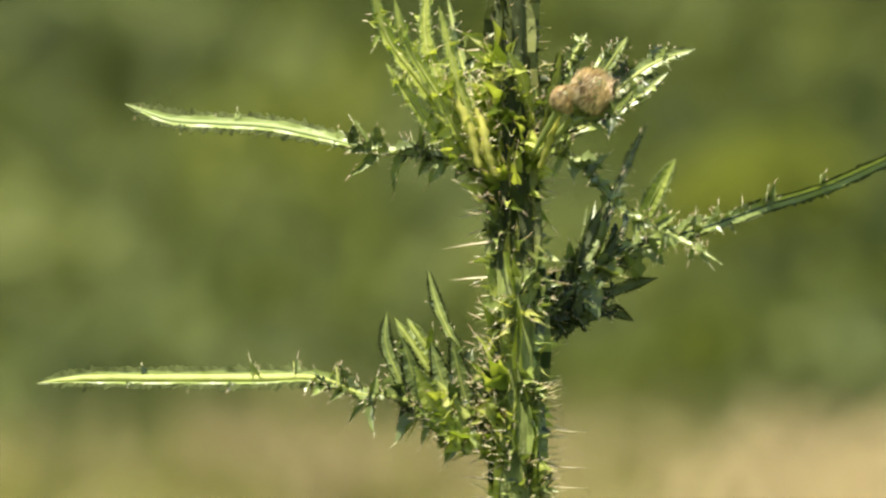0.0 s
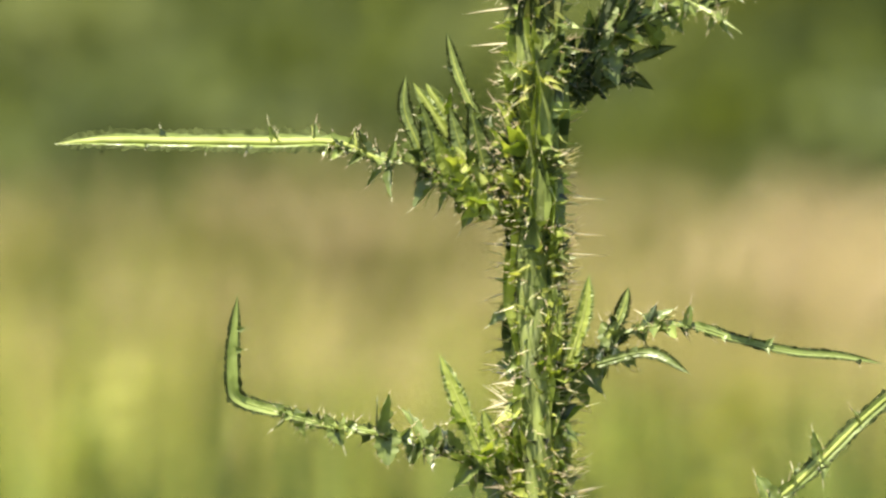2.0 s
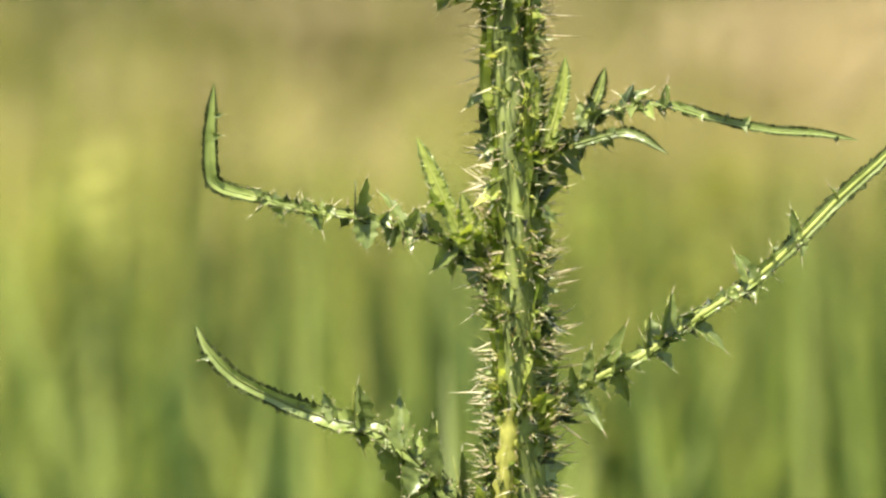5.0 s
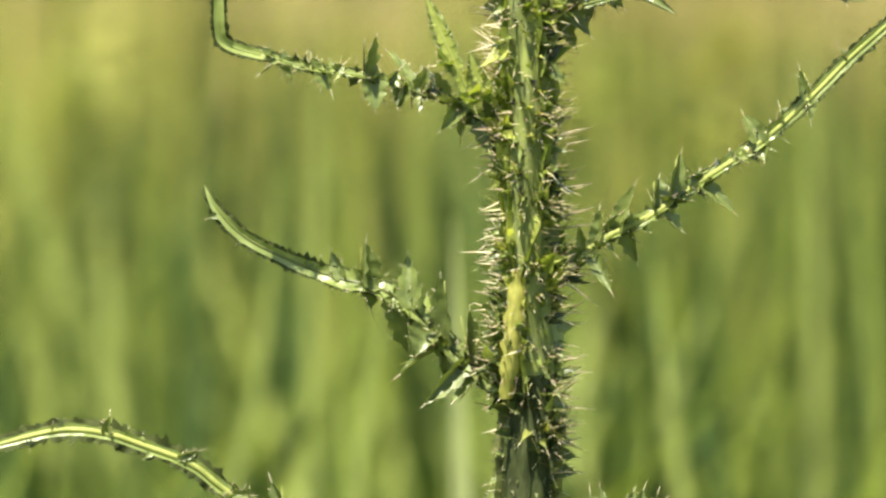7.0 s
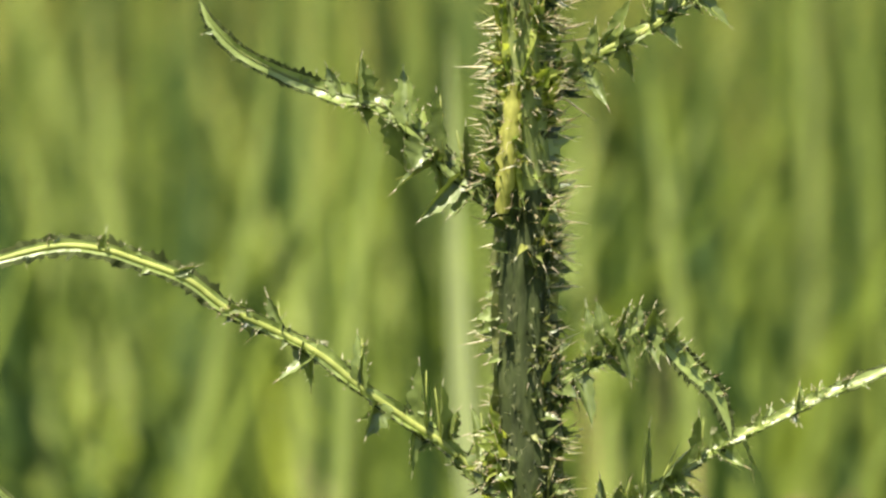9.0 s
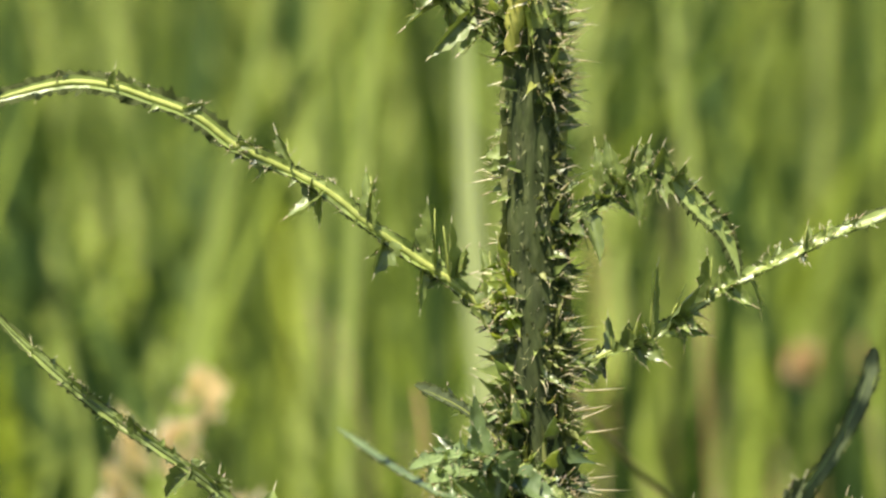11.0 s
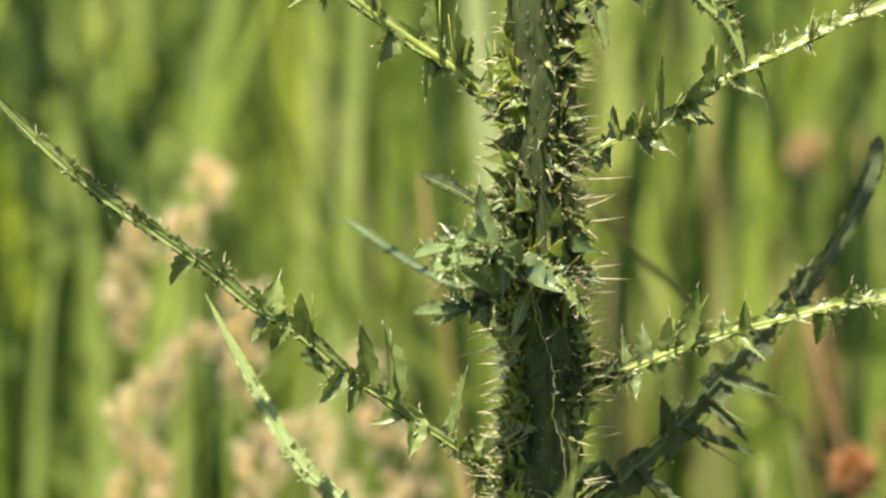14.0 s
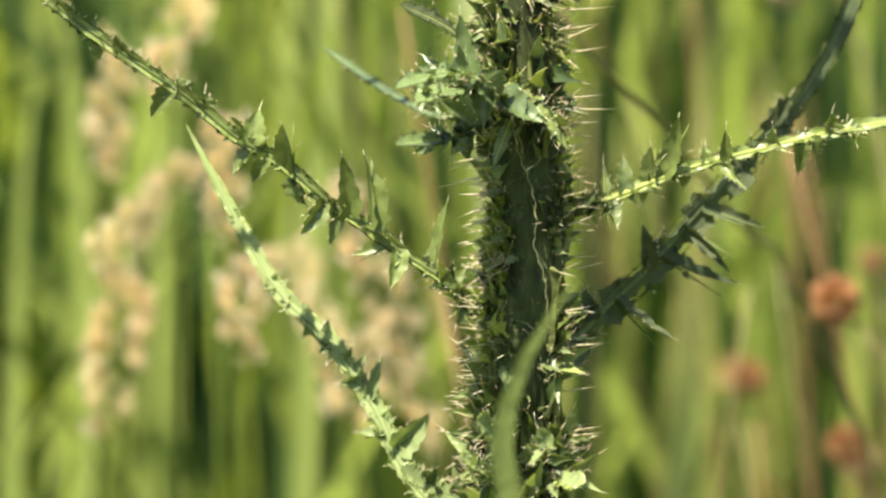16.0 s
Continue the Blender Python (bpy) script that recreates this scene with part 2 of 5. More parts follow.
def lobe(shape, spines, p, d, n, length, width, curl, fold, prickle, rnd):
    """A larger lobe of a leaf: lance-shaped, jagged and crisped at the margin, ending in a thorn."""
    d = d.normalized()
    side = d.cross(n).normalized()
    n = side.cross(d).normalized()
    rows, teeth = 14, rnd.choice((3, 3.5, 4))
    sway, ripple = rnd.uniform(-0.16, 0.16), rnd.uniform(0, 6.28)
    shift = (rnd.random(), rnd.random())
    verts, faces = [], []
    for i in range(rows + 1):
        s = i / rows
        q = p + d * (length * s) + n * (curl * length * s * s) + side * (sway * length * s * s)
        body = 2.1 * (s + 0.18) ** 0.6 * (1 - s) ** 0.98 + 0.03
        half = []
        for sg in (0, 1):
            saw = (s * teeth + shift[sg]) % 1.0
            half.append(width * 0.56 * body * (0.76 + 0.38 * saw))
        for f, h in ((-1, half[0]), (-0.5, half[0]), (0, 0), (0.5, half[1]), (1, half[1])):
            lift = abs(f) * h * fold * 1.5 + 0.16 * h * f * f * math.sin(s * 17 + ripple + 2.5 * f)
            verts.append(q + side * (f * h) + n * lift)
        if 0.15 < s < 0.85 and i % 2:
            sg = rnd.choice((0, 4))
            at = verts[-5 + sg]
            spike(spines, at, (side if sg else -side) + d * 0.8 + n * 0.3, rnd.uniform(0.0006, 0.0015), 0.00012)
    for i in range(rows):
        for k in range(4):
            a = i * 5 + k
            faces.append((a, a + 1, a + 6, a + 5))
    shape.add(verts, faces)
    tip = verts[-3]
    spike(spines, tip - d * length * 0.03, d + n * curl * 1.6 + side * sway, prickle, max(0.00016, prickle * 0.06))


def mm(points):
    return [Vector(p) * 0.001 for p in points]


LEAF_COUNT = [0]


def thistle_leaf(plant, points, width=4.0, lobes=(), few=3, lobed=0.55, tilt=35.0, label="", mat=None, rib=None, prickles=1.0, channel=0.3, ribw=0.8, lean=0.0, blunt=0.8, tilt2=None, end=1.0, bush=None, taper=0.75, foot=1.0, web=0.75, rim=1.0):
    """A spiny pinnate leaf along a line (mm): lobed from its base, then a long narrow end with fine prickles.
    tilt: how far its upper face leans to the viewer, tilt2: at its tip; end: how wide the end is; bush: extra lobes;
    taper: how much the midrib thins towards the tip, foot: its width near the stem; web: how wide the blade is between the lobes; rim: how broad its dark crisped margin is."""
    LEAF_COUNT[0] += 1
    rnd = random.Random(100 + LEAF_COUNT[0])
    width *= 0.001
    n = 96
    ribw *= 0.62
    line, length = curve(mm(points), n)
    tans = tangents(line)
    blade, rib_shape, spines = Shape(), Shape(), Shape()
    large = []
    frames = []
    for i, t in enumerate(tans):
        lay = radians(tilt if tilt2 is None else tilt + (tilt2 - tilt) * min(1, max(0, (i / n - lobed + 0.15) / 0.3)))
        face = Vector((lean, -math.sin(lay), math.cos(lay)))
        side = t.cross(face)
        if side.length < 0.15:
            side = t.cross(Vector((0.3, -0.9, 0.3)))
        side.normalize()
        frames.append((side, side.cross(t).normalized()))

    def half_width(s):
        body = (web if lobes else 0.8) + 0.1 * math.sin(s * 40)
        k = min(1, max(0, (s - lobed + 0.08) / 0.16))
        return width * 0.5 * (body * (1 - k) + end * k) * (1 if s < blunt else max(0.06, 1 - ((s - blunt) / (1 - blunt)) ** 2))

    verts, faces = [], []
    for i, p in enumerate(line):
        s = i / n
        side, up = frames[i]
        hw = half_width(s)
        wob = 1 + 0.10 * math.sin(i * 1.3 + 2 * rnd.random()) + rnd.uniform(-0.08, 0.08)
        wave = (0.6 * math.sin(i * 0.55 + LEAF_COUNT[0]) + 0.3 * math.sin(i * 1.7)) * (1.0 if s < lobed and lobes else 0.22)
        for k, lift in ((-1, channel + wave), (-0.45, channel * 0.25), (0, 0), (0.45, channel * 0.25), (1, channel - wave * 0.8)):
            verts.append(p + side * (hw * wob * k) + up * (hw * lift))
    for i in range(n):
        for k in range(4):
            a = i * 5 + k
            faces.append((a, a + 1, a + 6, a + 5))
    blade.add(verts, faces)
    # the lobes that stand out, each at its place
    for s, dx, dz, wide in lobes:
        i = min(n, int(s * n))
        side, up = frames[i]
        d = Vector((dx, rnd.uniform(-0.35, 0.35) * math.hypot(dx, dz), dz)) * 0.001
        # its face looks partly to the viewer
        nrm = Vector((rnd.uniform(-0.7, 0.7), rnd.uniform(-1, -0.35), rnd.uniform(-0.2, 1.0)))
        thorn = rnd.uniform(0.0016, 0.0036) * prickles
        own = Shape()
        large.append(own)
        L = max(0.0015, d.length - thorn * 0.6)
        lobe(own, spines, line[i], d, nrm, L, wide * 0.001 * 1.12, rnd.uniform(-0.2, 0.35), rnd.uniform(0.35, 1.0), thorn, rnd)
        ridge = [line[i] + d * q * (L / d.length) - nrm.normalized() * 0.0001 for q in (0.0, 0.3, 0.6, 0.92)]
        tube(rib_shape, ridge, [0.00034, 0.00028, 0.0002, 0.0001], 5)
        # a side point on the larger ones
        if wide > 3.4 and rnd.random() < 0.6:
            sg = rnd.choice((-1, 1))
            e = d.normalized() + sg * d.cross(nrm).normalized() * rnd.uniform(0.6, 1.2)
            tooth(own, spines, line[i] + d * rnd.uniform(0.15, 0.35), e, nrm, wide * 0.001 * rnd.uniform(0.6, 1.0), wide * 0.0005, fold=0.3, prickle=rnd.uniform(0.001, 0.0022) * prickles)
    # shorter lobes that turn to the light, thickest near the base
    for k in range(int(len(lobes) * 0.9) if bush is None else (bush + 1) // 2):
        s = lobed * rnd.random() ** 1.25
        i = min(n, int(s * n))
        side, up = frames[i]
        d = side * rnd.uniform(-1, 1) + tans[i] * rnd.uniform(0.0, 0.9) + Vector((rnd.uniform(-0.3, 0.3), rnd.uniform(-0.9, 0.4), rnd.uniform(-0.9, 1.0)))
        nrm = Vector((rnd.uniform(-0.8, 0.5), rnd.uniform(-1, 0.1), rnd.uniform(0.1, 1.0)))
        L = rnd.uniform(0.0035, 0.0100) * (1 - 0.4 * s / lobed)
        lobe(blade, spines, line[i] + side * width * rnd.uniform(-0.35, 0.35), d, nrm, L, L * rnd.uniform(0.36, 0.58), rnd.uniform(-0.3, 0.5), rnd.uniform(0.3, 1.0), rnd.uniform(0.001, 0.0024) * prickles, rnd)
    # smaller crisped teeth between them
    tiny = few * (4 if lobes else 2)
    for j in range(tiny):
        s = lobed * (j + rnd.random()) / tiny
        i = min(n, int(s * n))
        side, up = frames[i]
        for sg in (-1, 1):
            d = side * sg * rnd.uniform(0.2, 1.0) + tans[i] * rnd.uniform(0.0, 0.8) + up * rnd.choice((-1, 1)) * rnd.uniform(0.2, 1.0)
            L = rnd.uniform(0.002, 0.0062) * (1 - 0.5 * s / max(lobed, 0.05))
            tooth(blade, spines, line[i] + side * sg * width * 0.2, d, up + side * sg * 0.4, L, L * rnd.uniform(0.45, 0.75),
                  curl=rnd.uniform(-0.1, 0.3), fold=rnd.uniform(0.15, 0.5), prickle=rnd.uniform(0.001, 0.0026) * prickles)
    # short prickly teeth on the margins
    count = int(length / 0.0028)
    for j in range(count):
        s = (j + rnd.random()) / count
        if s > 0.97:
            continue
        i = min(n, int(s * n))
        side, up = frames[i]
        hw = half_width(s)
        for sg in (-1, 1):
            p = line[i] + side * sg * hw * 0.95 + up * hw * channel * 0.9
            d = side * sg + up * rnd.uniform(-0.3, 0.8) + tans[i] * rnd.uniform(0.0, 0.8)
            if rnd.random() < (0.16 if s < lobed else 0.07):
                tooth(blade, spines, p - side * sg * hw * 0.2, d, up, rnd.uniform(0.0012, 0.0028), 0.0018, prickle=rnd.uniform(0.0006, 0.0016) * prickles)
            elif rnd.random() < (0.45 if s < lobed else 0.12):
                spike(spines, p, d, rnd.uniform(0.0005, 0.0013) * prickles, 0.0001)
    # crisped dark rim along both margins
    margin = Shape()
    for sg in (-1, 1):
        v, f = [], []
        for i in range(n + 1):
            side, up = frames[i]
            for half in (0, 0.5):
                j = min(n, i + 1)
                hw = half_width(min(1, (i + half) / n))
                p = line[i].lerp(line[j], half) + side * sg * hw * 0.97 + up * hw * channel * 0.95
                reach = min(hw, (rnd.uniform(0.0004, 0.0010) if i > lobed * n else rnd.uniform(0.00025, 0.0006)) + (rnd.random() < 0.12) * rnd.uniform(0.0003, 0.0009)) * (rim if i > lobed * n else 1.0)
                v += [p, p + side * sg * reach + up * reach * rnd.uniform(-0.6, 0.8) + tans[i] * reach * 0.5]
        m = len(v) // 2
        f = [(2 * k, 2 * k + 1, 2 * k + 3, 2 * k + 2) for k in range(m - 1)]
        margin.add(v, f)
    ob = blade.object("leaf", mat or M_LEAF, plant, label)
    for own in large:
        own.object("lobe", mat or M_LEAF, ob)
    margin.object("leaf_margin", M_LEAF if mat in (M_PALE, M_YOUNG) else M_RIM, ob, "crisped toothed margin")
    tube(rib_shape, [p - frames[i][1] * 0.0001 for i, p in enumerate(line)], [ribw * 0.001 * (1 - taper * i / n) * min(1.0, 0.1 + 8 * (1 - i / n)) * (foot + (1 - foot) * min(1, max(0, (i / n - lobed + 0.12) / 0.2))) for i in range(n + 1)], 6)
    rib_shape.object("midrib", rib or M_RIB, ob)
    tagged(spines.object("spine", M_SPINE, ob), kind="stuff")
    return ob


# ---- ground and distance ----
N_GROUND = 160
GRID = [math.copysign(abs(k / N_GROUND * 2 - 1) ** 3, k / N_GROUND * 2 - 1) * 3000.0 for k in range(N_GROUND + 1)]


def rise(y):
    """The bank behind the field."""
    t = min(1.0, max(0.0, (y - 19.0) / 17.0))
    return 6.5 * t * t * (3 - 2 * t)


RISE = [rise(y) for y in GRID]


def ground():
    s = Shape()
    n, c = N_GROUND, GRID
    v = [(x, y, -0.01 + RISE[j] + (0.02 * noise.noise((x * 0.4, y * 0.4, 0)) if abs(x) + abs(y) < 16 else 0)) for j, y in enumerate(c) for x in c]
    f = [(j * (n + 1) + i, j * (n + 1) + i + 1, (j + 1) * (n + 1) + i + 1, (j + 1) * (n + 1) + i) for j in range(n) for i in range(n)]
    s.add(v, f)
    tagged(s.object("ground", M_SOIL), "earthy green meadow ground rising to a bank", "ground", kind="structure")


ground()


def grass(name, seed, count, near, far, spread, heights, widths, material, label, bend=0.25, gap=None, single=False, waves=0.0, ragged=0.0):
    """Blades that stand on the ground between two distances behind the viewer's line; each narrows and leans over."""
    rg = np.random.default_rng(seed)
    y = near + (far - near) * rg.random(count) ** 0.85
    dist = y + 1.8
    x = (rg.random(count) * 2 - 1) * np.maximum(spread[0], spread[1] * dist)
    if ragged:
        # thinner towards its outer edges, which wander
        x = x * (np.abs(x) / np.maximum(spread[0], spread[1] * dist)) ** 0.6
        y = y + ragged * np.array([noise.noise((p * 1.1, q * 0.4, seed)) for p, q in zip(x, y)]) + ragged * np.abs(rg.normal(0, 0.5, count)) * np.where(y < near + 0.5, -0.6, 0.3)
    if gap:
        x = x + np.sign(x) * np.maximum(gap[0], gap[1] * dist)
    h = rg.uniform(*heights, count)
    if waves:
        h = h * np.array([1 + waves * noise.noise((p * 1.7, q * 0.6, seed)) for p, q in zip(x, y)])
    w = rg.uniform(*widths, count)
    az = rg.random(count) * 2 * np.pi
    lean = rg.random(count) ** 1.5 * bend
    face = rg.normal(0, 0.7, count)
    s = np.array([0, 0.3, 0.55, 0.78, 1.0])
    wid = np.array([0.8, 1.0, 0.85, 0.5, 0.04])
    px = x[:, None] + np.cos(az)[:, None] * (lean * h)[:, None] * s ** 2.2
    py = y[:, None] + np.sin(az)[:, None] * (lean * h)[:, None] * s ** 2.2
    pz = np.interp(y, GRID, RISE)[:, None] - 0.02 + h[:, None] * (s - 0.35 * lean[:, None] * s ** 3)
    ox, oy = (np.cos(face) * w / 2)[:, None] * wid, (np.sin(face) * w / 2)[:, None] * wid
    left = np.stack([px - ox, py - oy, pz], 2)
    right = np.stack([px + ox, py + oy, pz], 2)
    verts = np.stack([left, right], 2).reshape(-1, 3)
    if single:
        for k in range(count):
            s = Shape()
            foot = Vector((x[k], y[k], pz[k, 0]))
            s.add([Vector(q) - foot for q in verts[k * 10:k * 10 + 10].tolist()], [(2 * i, 2 * i + 1, 2 * i + 3, 2 * i + 2) for i in range(4)])
            blade = tagged(s.object(name, material), label, "sedge blade", group="tall sedge blades")
            blade.location = foot
        return None
    base = (np.arange(count) * 10)[:, None, None]
    quad = np.array([[2 * i, 2 * i + 1, 2 * i + 3, 2 * i + 2] for i in range(4)])
    faces = (base + quad).reshape(-1, 4)
    me = bpy.data.meshes.new(name)
    me.from_pydata(verts.tolist(), [], faces.tolist())
    me.materials.append(material)
    me.polygons.foreach_set("use_smooth", [True] * len(me.polygons))
    return tagged(new(name, me), label, "grass", kind="stuff")


# the dark blades are added to paint the shaded gaps between clumps
grass("gap_shade_grass", 7, 640, 0.95, 3.4, (0.42, 0.11), (0.40, 0.82), (0.012, 0.024), M_GAPSHADE, "broad dark green blades painting the shaded gaps in the grass", bend=0.5)
grass("gap_shade_blade", 17, 70, 1.2, 2.8, (0.30, 0.085), (0.66, 0.84), (0.016, 0.03), M_GAPSHADE, "tall dark green blade painting a shaded gap in the meadow grass", bend=0.35, single=True)
grass("pale_grass", 8, 290, 1.0, 3.0, (0.42, 0.11), (0.45, 0.84), (0.010, 0.020), M_REED, "broad pale green grass blades", bend=0.5)
grass("tall_grass", 1, 1300, 0.95, 2.8, (0.45, 0.11), (0.40, 0.84), (0.006, 0.015), M_GRASS, "tall bright green meadow grass behind the thistle", bend=0.6)
grass("meadow_grass", 2, 8000, 2.4, 6.2, (0.5, 0.11), (0.34, 0.68), (0.008, 0.018), M_MIDGRASS, "green meadow grass in the middle distance", bend=0.6, waves=0.5)
grass("meadow_grass", 22, 7000, 5.0, 9.5, (0.7, 0.12), (0.30, 0.60), (0.010, 0.020), M_MIDGRASS, "yellow-green meadow grass before the field", bend=0.6, waves=0.6)
grass("dry_grass", 23, 2300, 4.8, 9.5, (0.7, 0.12), (0.32, 0.60), (0.010, 0.020), M_FARGRASS, "dry pale grass mixed into the meadow", bend=0.6, waves=0.9)
grass("field_grass", 3, 13000, 6.0, 18.6, (1.0, 0.14), (0.28, 0.52), (0.012, 0.025), M_FARGRASS, "sunlit yellowish field grass far off", bend=0.5, waves=0.7)
grass("tall_grass", 41, 1700, 2.3, 4.6, (0.5, 0.11), (0.44, 0.68), (0.008, 0.018), M_GRASS, "tall green meadow grass a little farther off", bend=0.6, waves=0.4)
grass("gap_shade_grass", 42, 400, 2.3, 4.4, (0.45, 0.11), (0.44, 0.68), (0.014, 0.026), M_GAPSHADE, "dark green blades painting shaded gaps a little farther off", bend=0.6)
grass("gap_shade_grass", 43, 300, 4.2, 6.6, (0.5, 0.11), (0.42, 0.60), (0.014, 0.026), M_GAPSHADE, "dark green blades painting shaded gaps in the middle distance", bend=0.6)
grass("tall_grass", 31, 9000, 0.5, 3.4, (4.2, 0.2), (0.40, 0.84), (0.006, 0.015), M_GRASS, "tall bright green meadow grass on both sides", bend=0.6, gap=(0.45, 0.11), ragged=0.7)
grass("gap_shade_grass", 32, 3200, 0.5, 3.6, (4.2, 0.2), (0.40, 0.82), (0.012, 0.024), M_GAPSHADE, "broad dark green blades painting shaded gaps on both sides", bend=0.5, gap=(0.42, 0.11), ragged=0.7)
grass("meadow_grass", 33, 22000, 2.4, 9.5, (4.5, 0.2), (0.40, 0.78), (0.008, 0.018), M_MIDGRASS, "green meadow grass on both sides", bend=0.6, gap=(0.5, 0.11), ragged=0.6)
grass("field_grass", 34, 14000, 6.0, 18.6, (3.0, 0.25), (0.28, 0.52), (0.012, 0.025), M_FARGRASS, "sunlit yellowish field grass on both sides", bend=0.5, gap=(1.0, 0.14), waves=0.7)
grass("bank_growth", 5, 26000, 18.5, 36.0, (2.0, 0.14), (0.3, 0.8), (0.04, 0.09), M_HEDGE, "rough green herbs and bushes covering the bank", bend=0.9)
grass("rough_herbs", 15, 5200, 13.0, 19.0, (1.4, 0.13), (0.30, 0.62), (0.02, 0.05), M_HERB, "dull olive herbs before the bank", bend=0.8, waves=0.9)
grass("short_grass", 4, 16000, -4.5, 3.0, (3.0, 0.5), (0.15, 0.40), (0.005, 0.010), M_GRASS, "short green grass round the thistle's foot")
grass("side_meadow", 6, 22000, -6.0, 18.0, (7.0, 0.5), (0.3, 0.7), (0.010, 0.022), M_GRASS, "wide green meadow grass on both sides", gap=(0.8, 0.13))


def hedge_bush(seed, x, y, height, width, leaves, label):
    """A shrub: short stems and a ragged crown of leaves."""
    rnd = random.Random(seed)
    bush = new("shrub")
    bush.location = (x, y, rise(y) - 0.1)
    tagged(bush, label, "shrub", group="hedgerow shrubs")
    wood, crown = Shape(), Shape()
    centres = []
    for k in range(7):
        a = rnd.random() * 6.28
        top = Vector((math.cos(a) * width * rnd.uniform(0.1, 0.45), math.sin(a) * width * 0.3, height * rnd.uniform(0.35, 0.85)))
        line, _ = curve([(0, 0, 0), (top.x * 0.3, top.y * 0.3, top.z * 0.5), tuple(top)], 6)
        tube(wood, line, [0.06 * (1 - 0.8 * i / 6) for i in range(7)], 6)
        centres.append(top)
    for k in range(80):
        w, z = rnd.random() * 6.283, rnd.random() ** 1.2
        out = 0.5 * math.sqrt(max(0.0, 1 - z * z * 0.9)) * rnd.uniform(0.7, 1.05)
        centres.append(Vector((math.cos(w) * out * width, math.sin(w) * out * width * 0.8, z * 0.95 * height)))
    for c in centres:
        r = rnd.uniform(0.12, 0.30)
        for k in range(110):
            d = Vector((rnd.gauss(0, 1), rnd.gauss(0, 1), rnd.gauss(0, 1))).normalized() * r * rnd.random() ** 0.4
            p = c + d
            p.z = max(0.02, p.z)
            u = Vector((rnd.gauss(0, 1), rnd.gauss(0, 1), rnd.gauss(0, 0.6))).normalized()
            v = u.orthogonal().normalized()
            L = rnd.uniform(0.07, 0.14)
            crown.add([p, p + u * L * 0.5 + v * L * 0.33, p + u * L, p + u * L * 0.5 - v * L * 0.33], [(0, 1, 2, 3)])
    wood.object("trunk", M_BARK, bush)
    crown.object("crown", leaves, bush)
    return bush


# light and dark shrubs: lit tops and dark hollows are painted by leaf colour
DARK_SHRUB, LIGHT_SHRUB = "dense dark green hedgerow shrub on the bank", "yellowish green shrub on the bank with painted sunlight"
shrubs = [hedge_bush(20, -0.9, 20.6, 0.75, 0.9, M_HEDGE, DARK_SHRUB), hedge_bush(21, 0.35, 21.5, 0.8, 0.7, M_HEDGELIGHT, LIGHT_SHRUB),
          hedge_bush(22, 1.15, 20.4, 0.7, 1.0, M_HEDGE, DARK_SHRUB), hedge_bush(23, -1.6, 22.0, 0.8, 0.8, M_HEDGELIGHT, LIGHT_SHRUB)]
# which shrub, and where on the bank
for k, (kind, x, y) in enumerate([(0, -1.75, 20.3), (1, -1.25, 21.6), (2, -0.35, 21.2), (0, 0.75, 20.5), (3, -0.55, 23.0), (0, -1.2, 24.0), (2, 0.15, 22.6), (2, 1.6, 21.4), (1, 1.05, 22.4),
                                  (0, 0.7, 24.0), (3, 1.7, 24.4), (2, -1.9, 25.0), (1, 0.1, 25.2), (0, 1.3, 26.0), (3, -0.9, 26.4), (0, -0.2, 27.2), (1, 1.9, 27.8), (2, 0.8, 28.4), (0, -1.7, 28.6), (2, -2.6, 23.0), (0, 2.5, 23.2)]):
    copy_thing(shrubs[kind], pose(x, y, rise(y) - 0.12, 0, 0, 73 * k))


def tussock(seed, x, y, height, width, material, label, heads=None):
    """A clump of upright blades of uneven height, some ending in a feathery seed head."""
    rnd = random.Random(seed)
    plant = new("grass_tussock")
    plant.location = (x, y, rise(y) - 0.02)
    tagged(plant, label, "grass", group="tussocks in the field")
    blades, tops = Shape(), Shape()
    for k in range(150):
        foot = Vector((rnd.gauss(0, 0.22) * width, rnd.gauss(0, 0.22) * width, 0))
        h = height * rnd.uniform(0.55, 1.0)
        lean = Vector((rnd.gauss(0, 0.14), rnd.gauss(0, 0.14), 0)) * h + foot * 0.35
        w = Vector((rnd.uniform(0.6, 1.0), rnd.uniform(-0.7, 0.7), 0)) * rnd.uniform(0.007, 0.015)
        mid, tip = foot + lean * 0.35 + Vector((0, 0, h * 0.6)), foot + lean + Vector((0, 0, h))
        blades.add([foot - w, foot + w, mid - w * 0.8, mid + w * 0.8, tip - w * 0.08, tip + w * 0.08], [(0, 1, 3, 2), (2, 3, 5, 4)])
        if heads and k % 2:
            L, r = rnd.uniform(0.08, 0.16), rnd.uniform(0.010, 0.018)
            at, up = tip - (tip - mid).normalized() * L * 0.7, (tip - mid).normalized()
            ring = [at + up * L * 0.4 + Vector((r * math.cos(q), r * math.sin(q), 0)) for q in (0.4, 1.66, 2.9, 4.2, 5.4)]
            tops.add([at, *ring, at + up * L], [f for q in range(5) for f in ((0, 1 + (q + 1) % 5, 1 + q), (6, 1 + q, 1 + (q + 1) % 5))])
    blades.object("blade", material, plant)
    if heads:
        tagged(tops.object("seed_head", heads, plant, "feathery seed heads"), kind="stuff")


TAN_CLUMP, OLIVE_CLUMP, GREEN_CLUMP = "tall tan flowering grass tussock in the field", "dull olive herb clump at the field's edge", "fresh yellow-green grass tussock in the field"
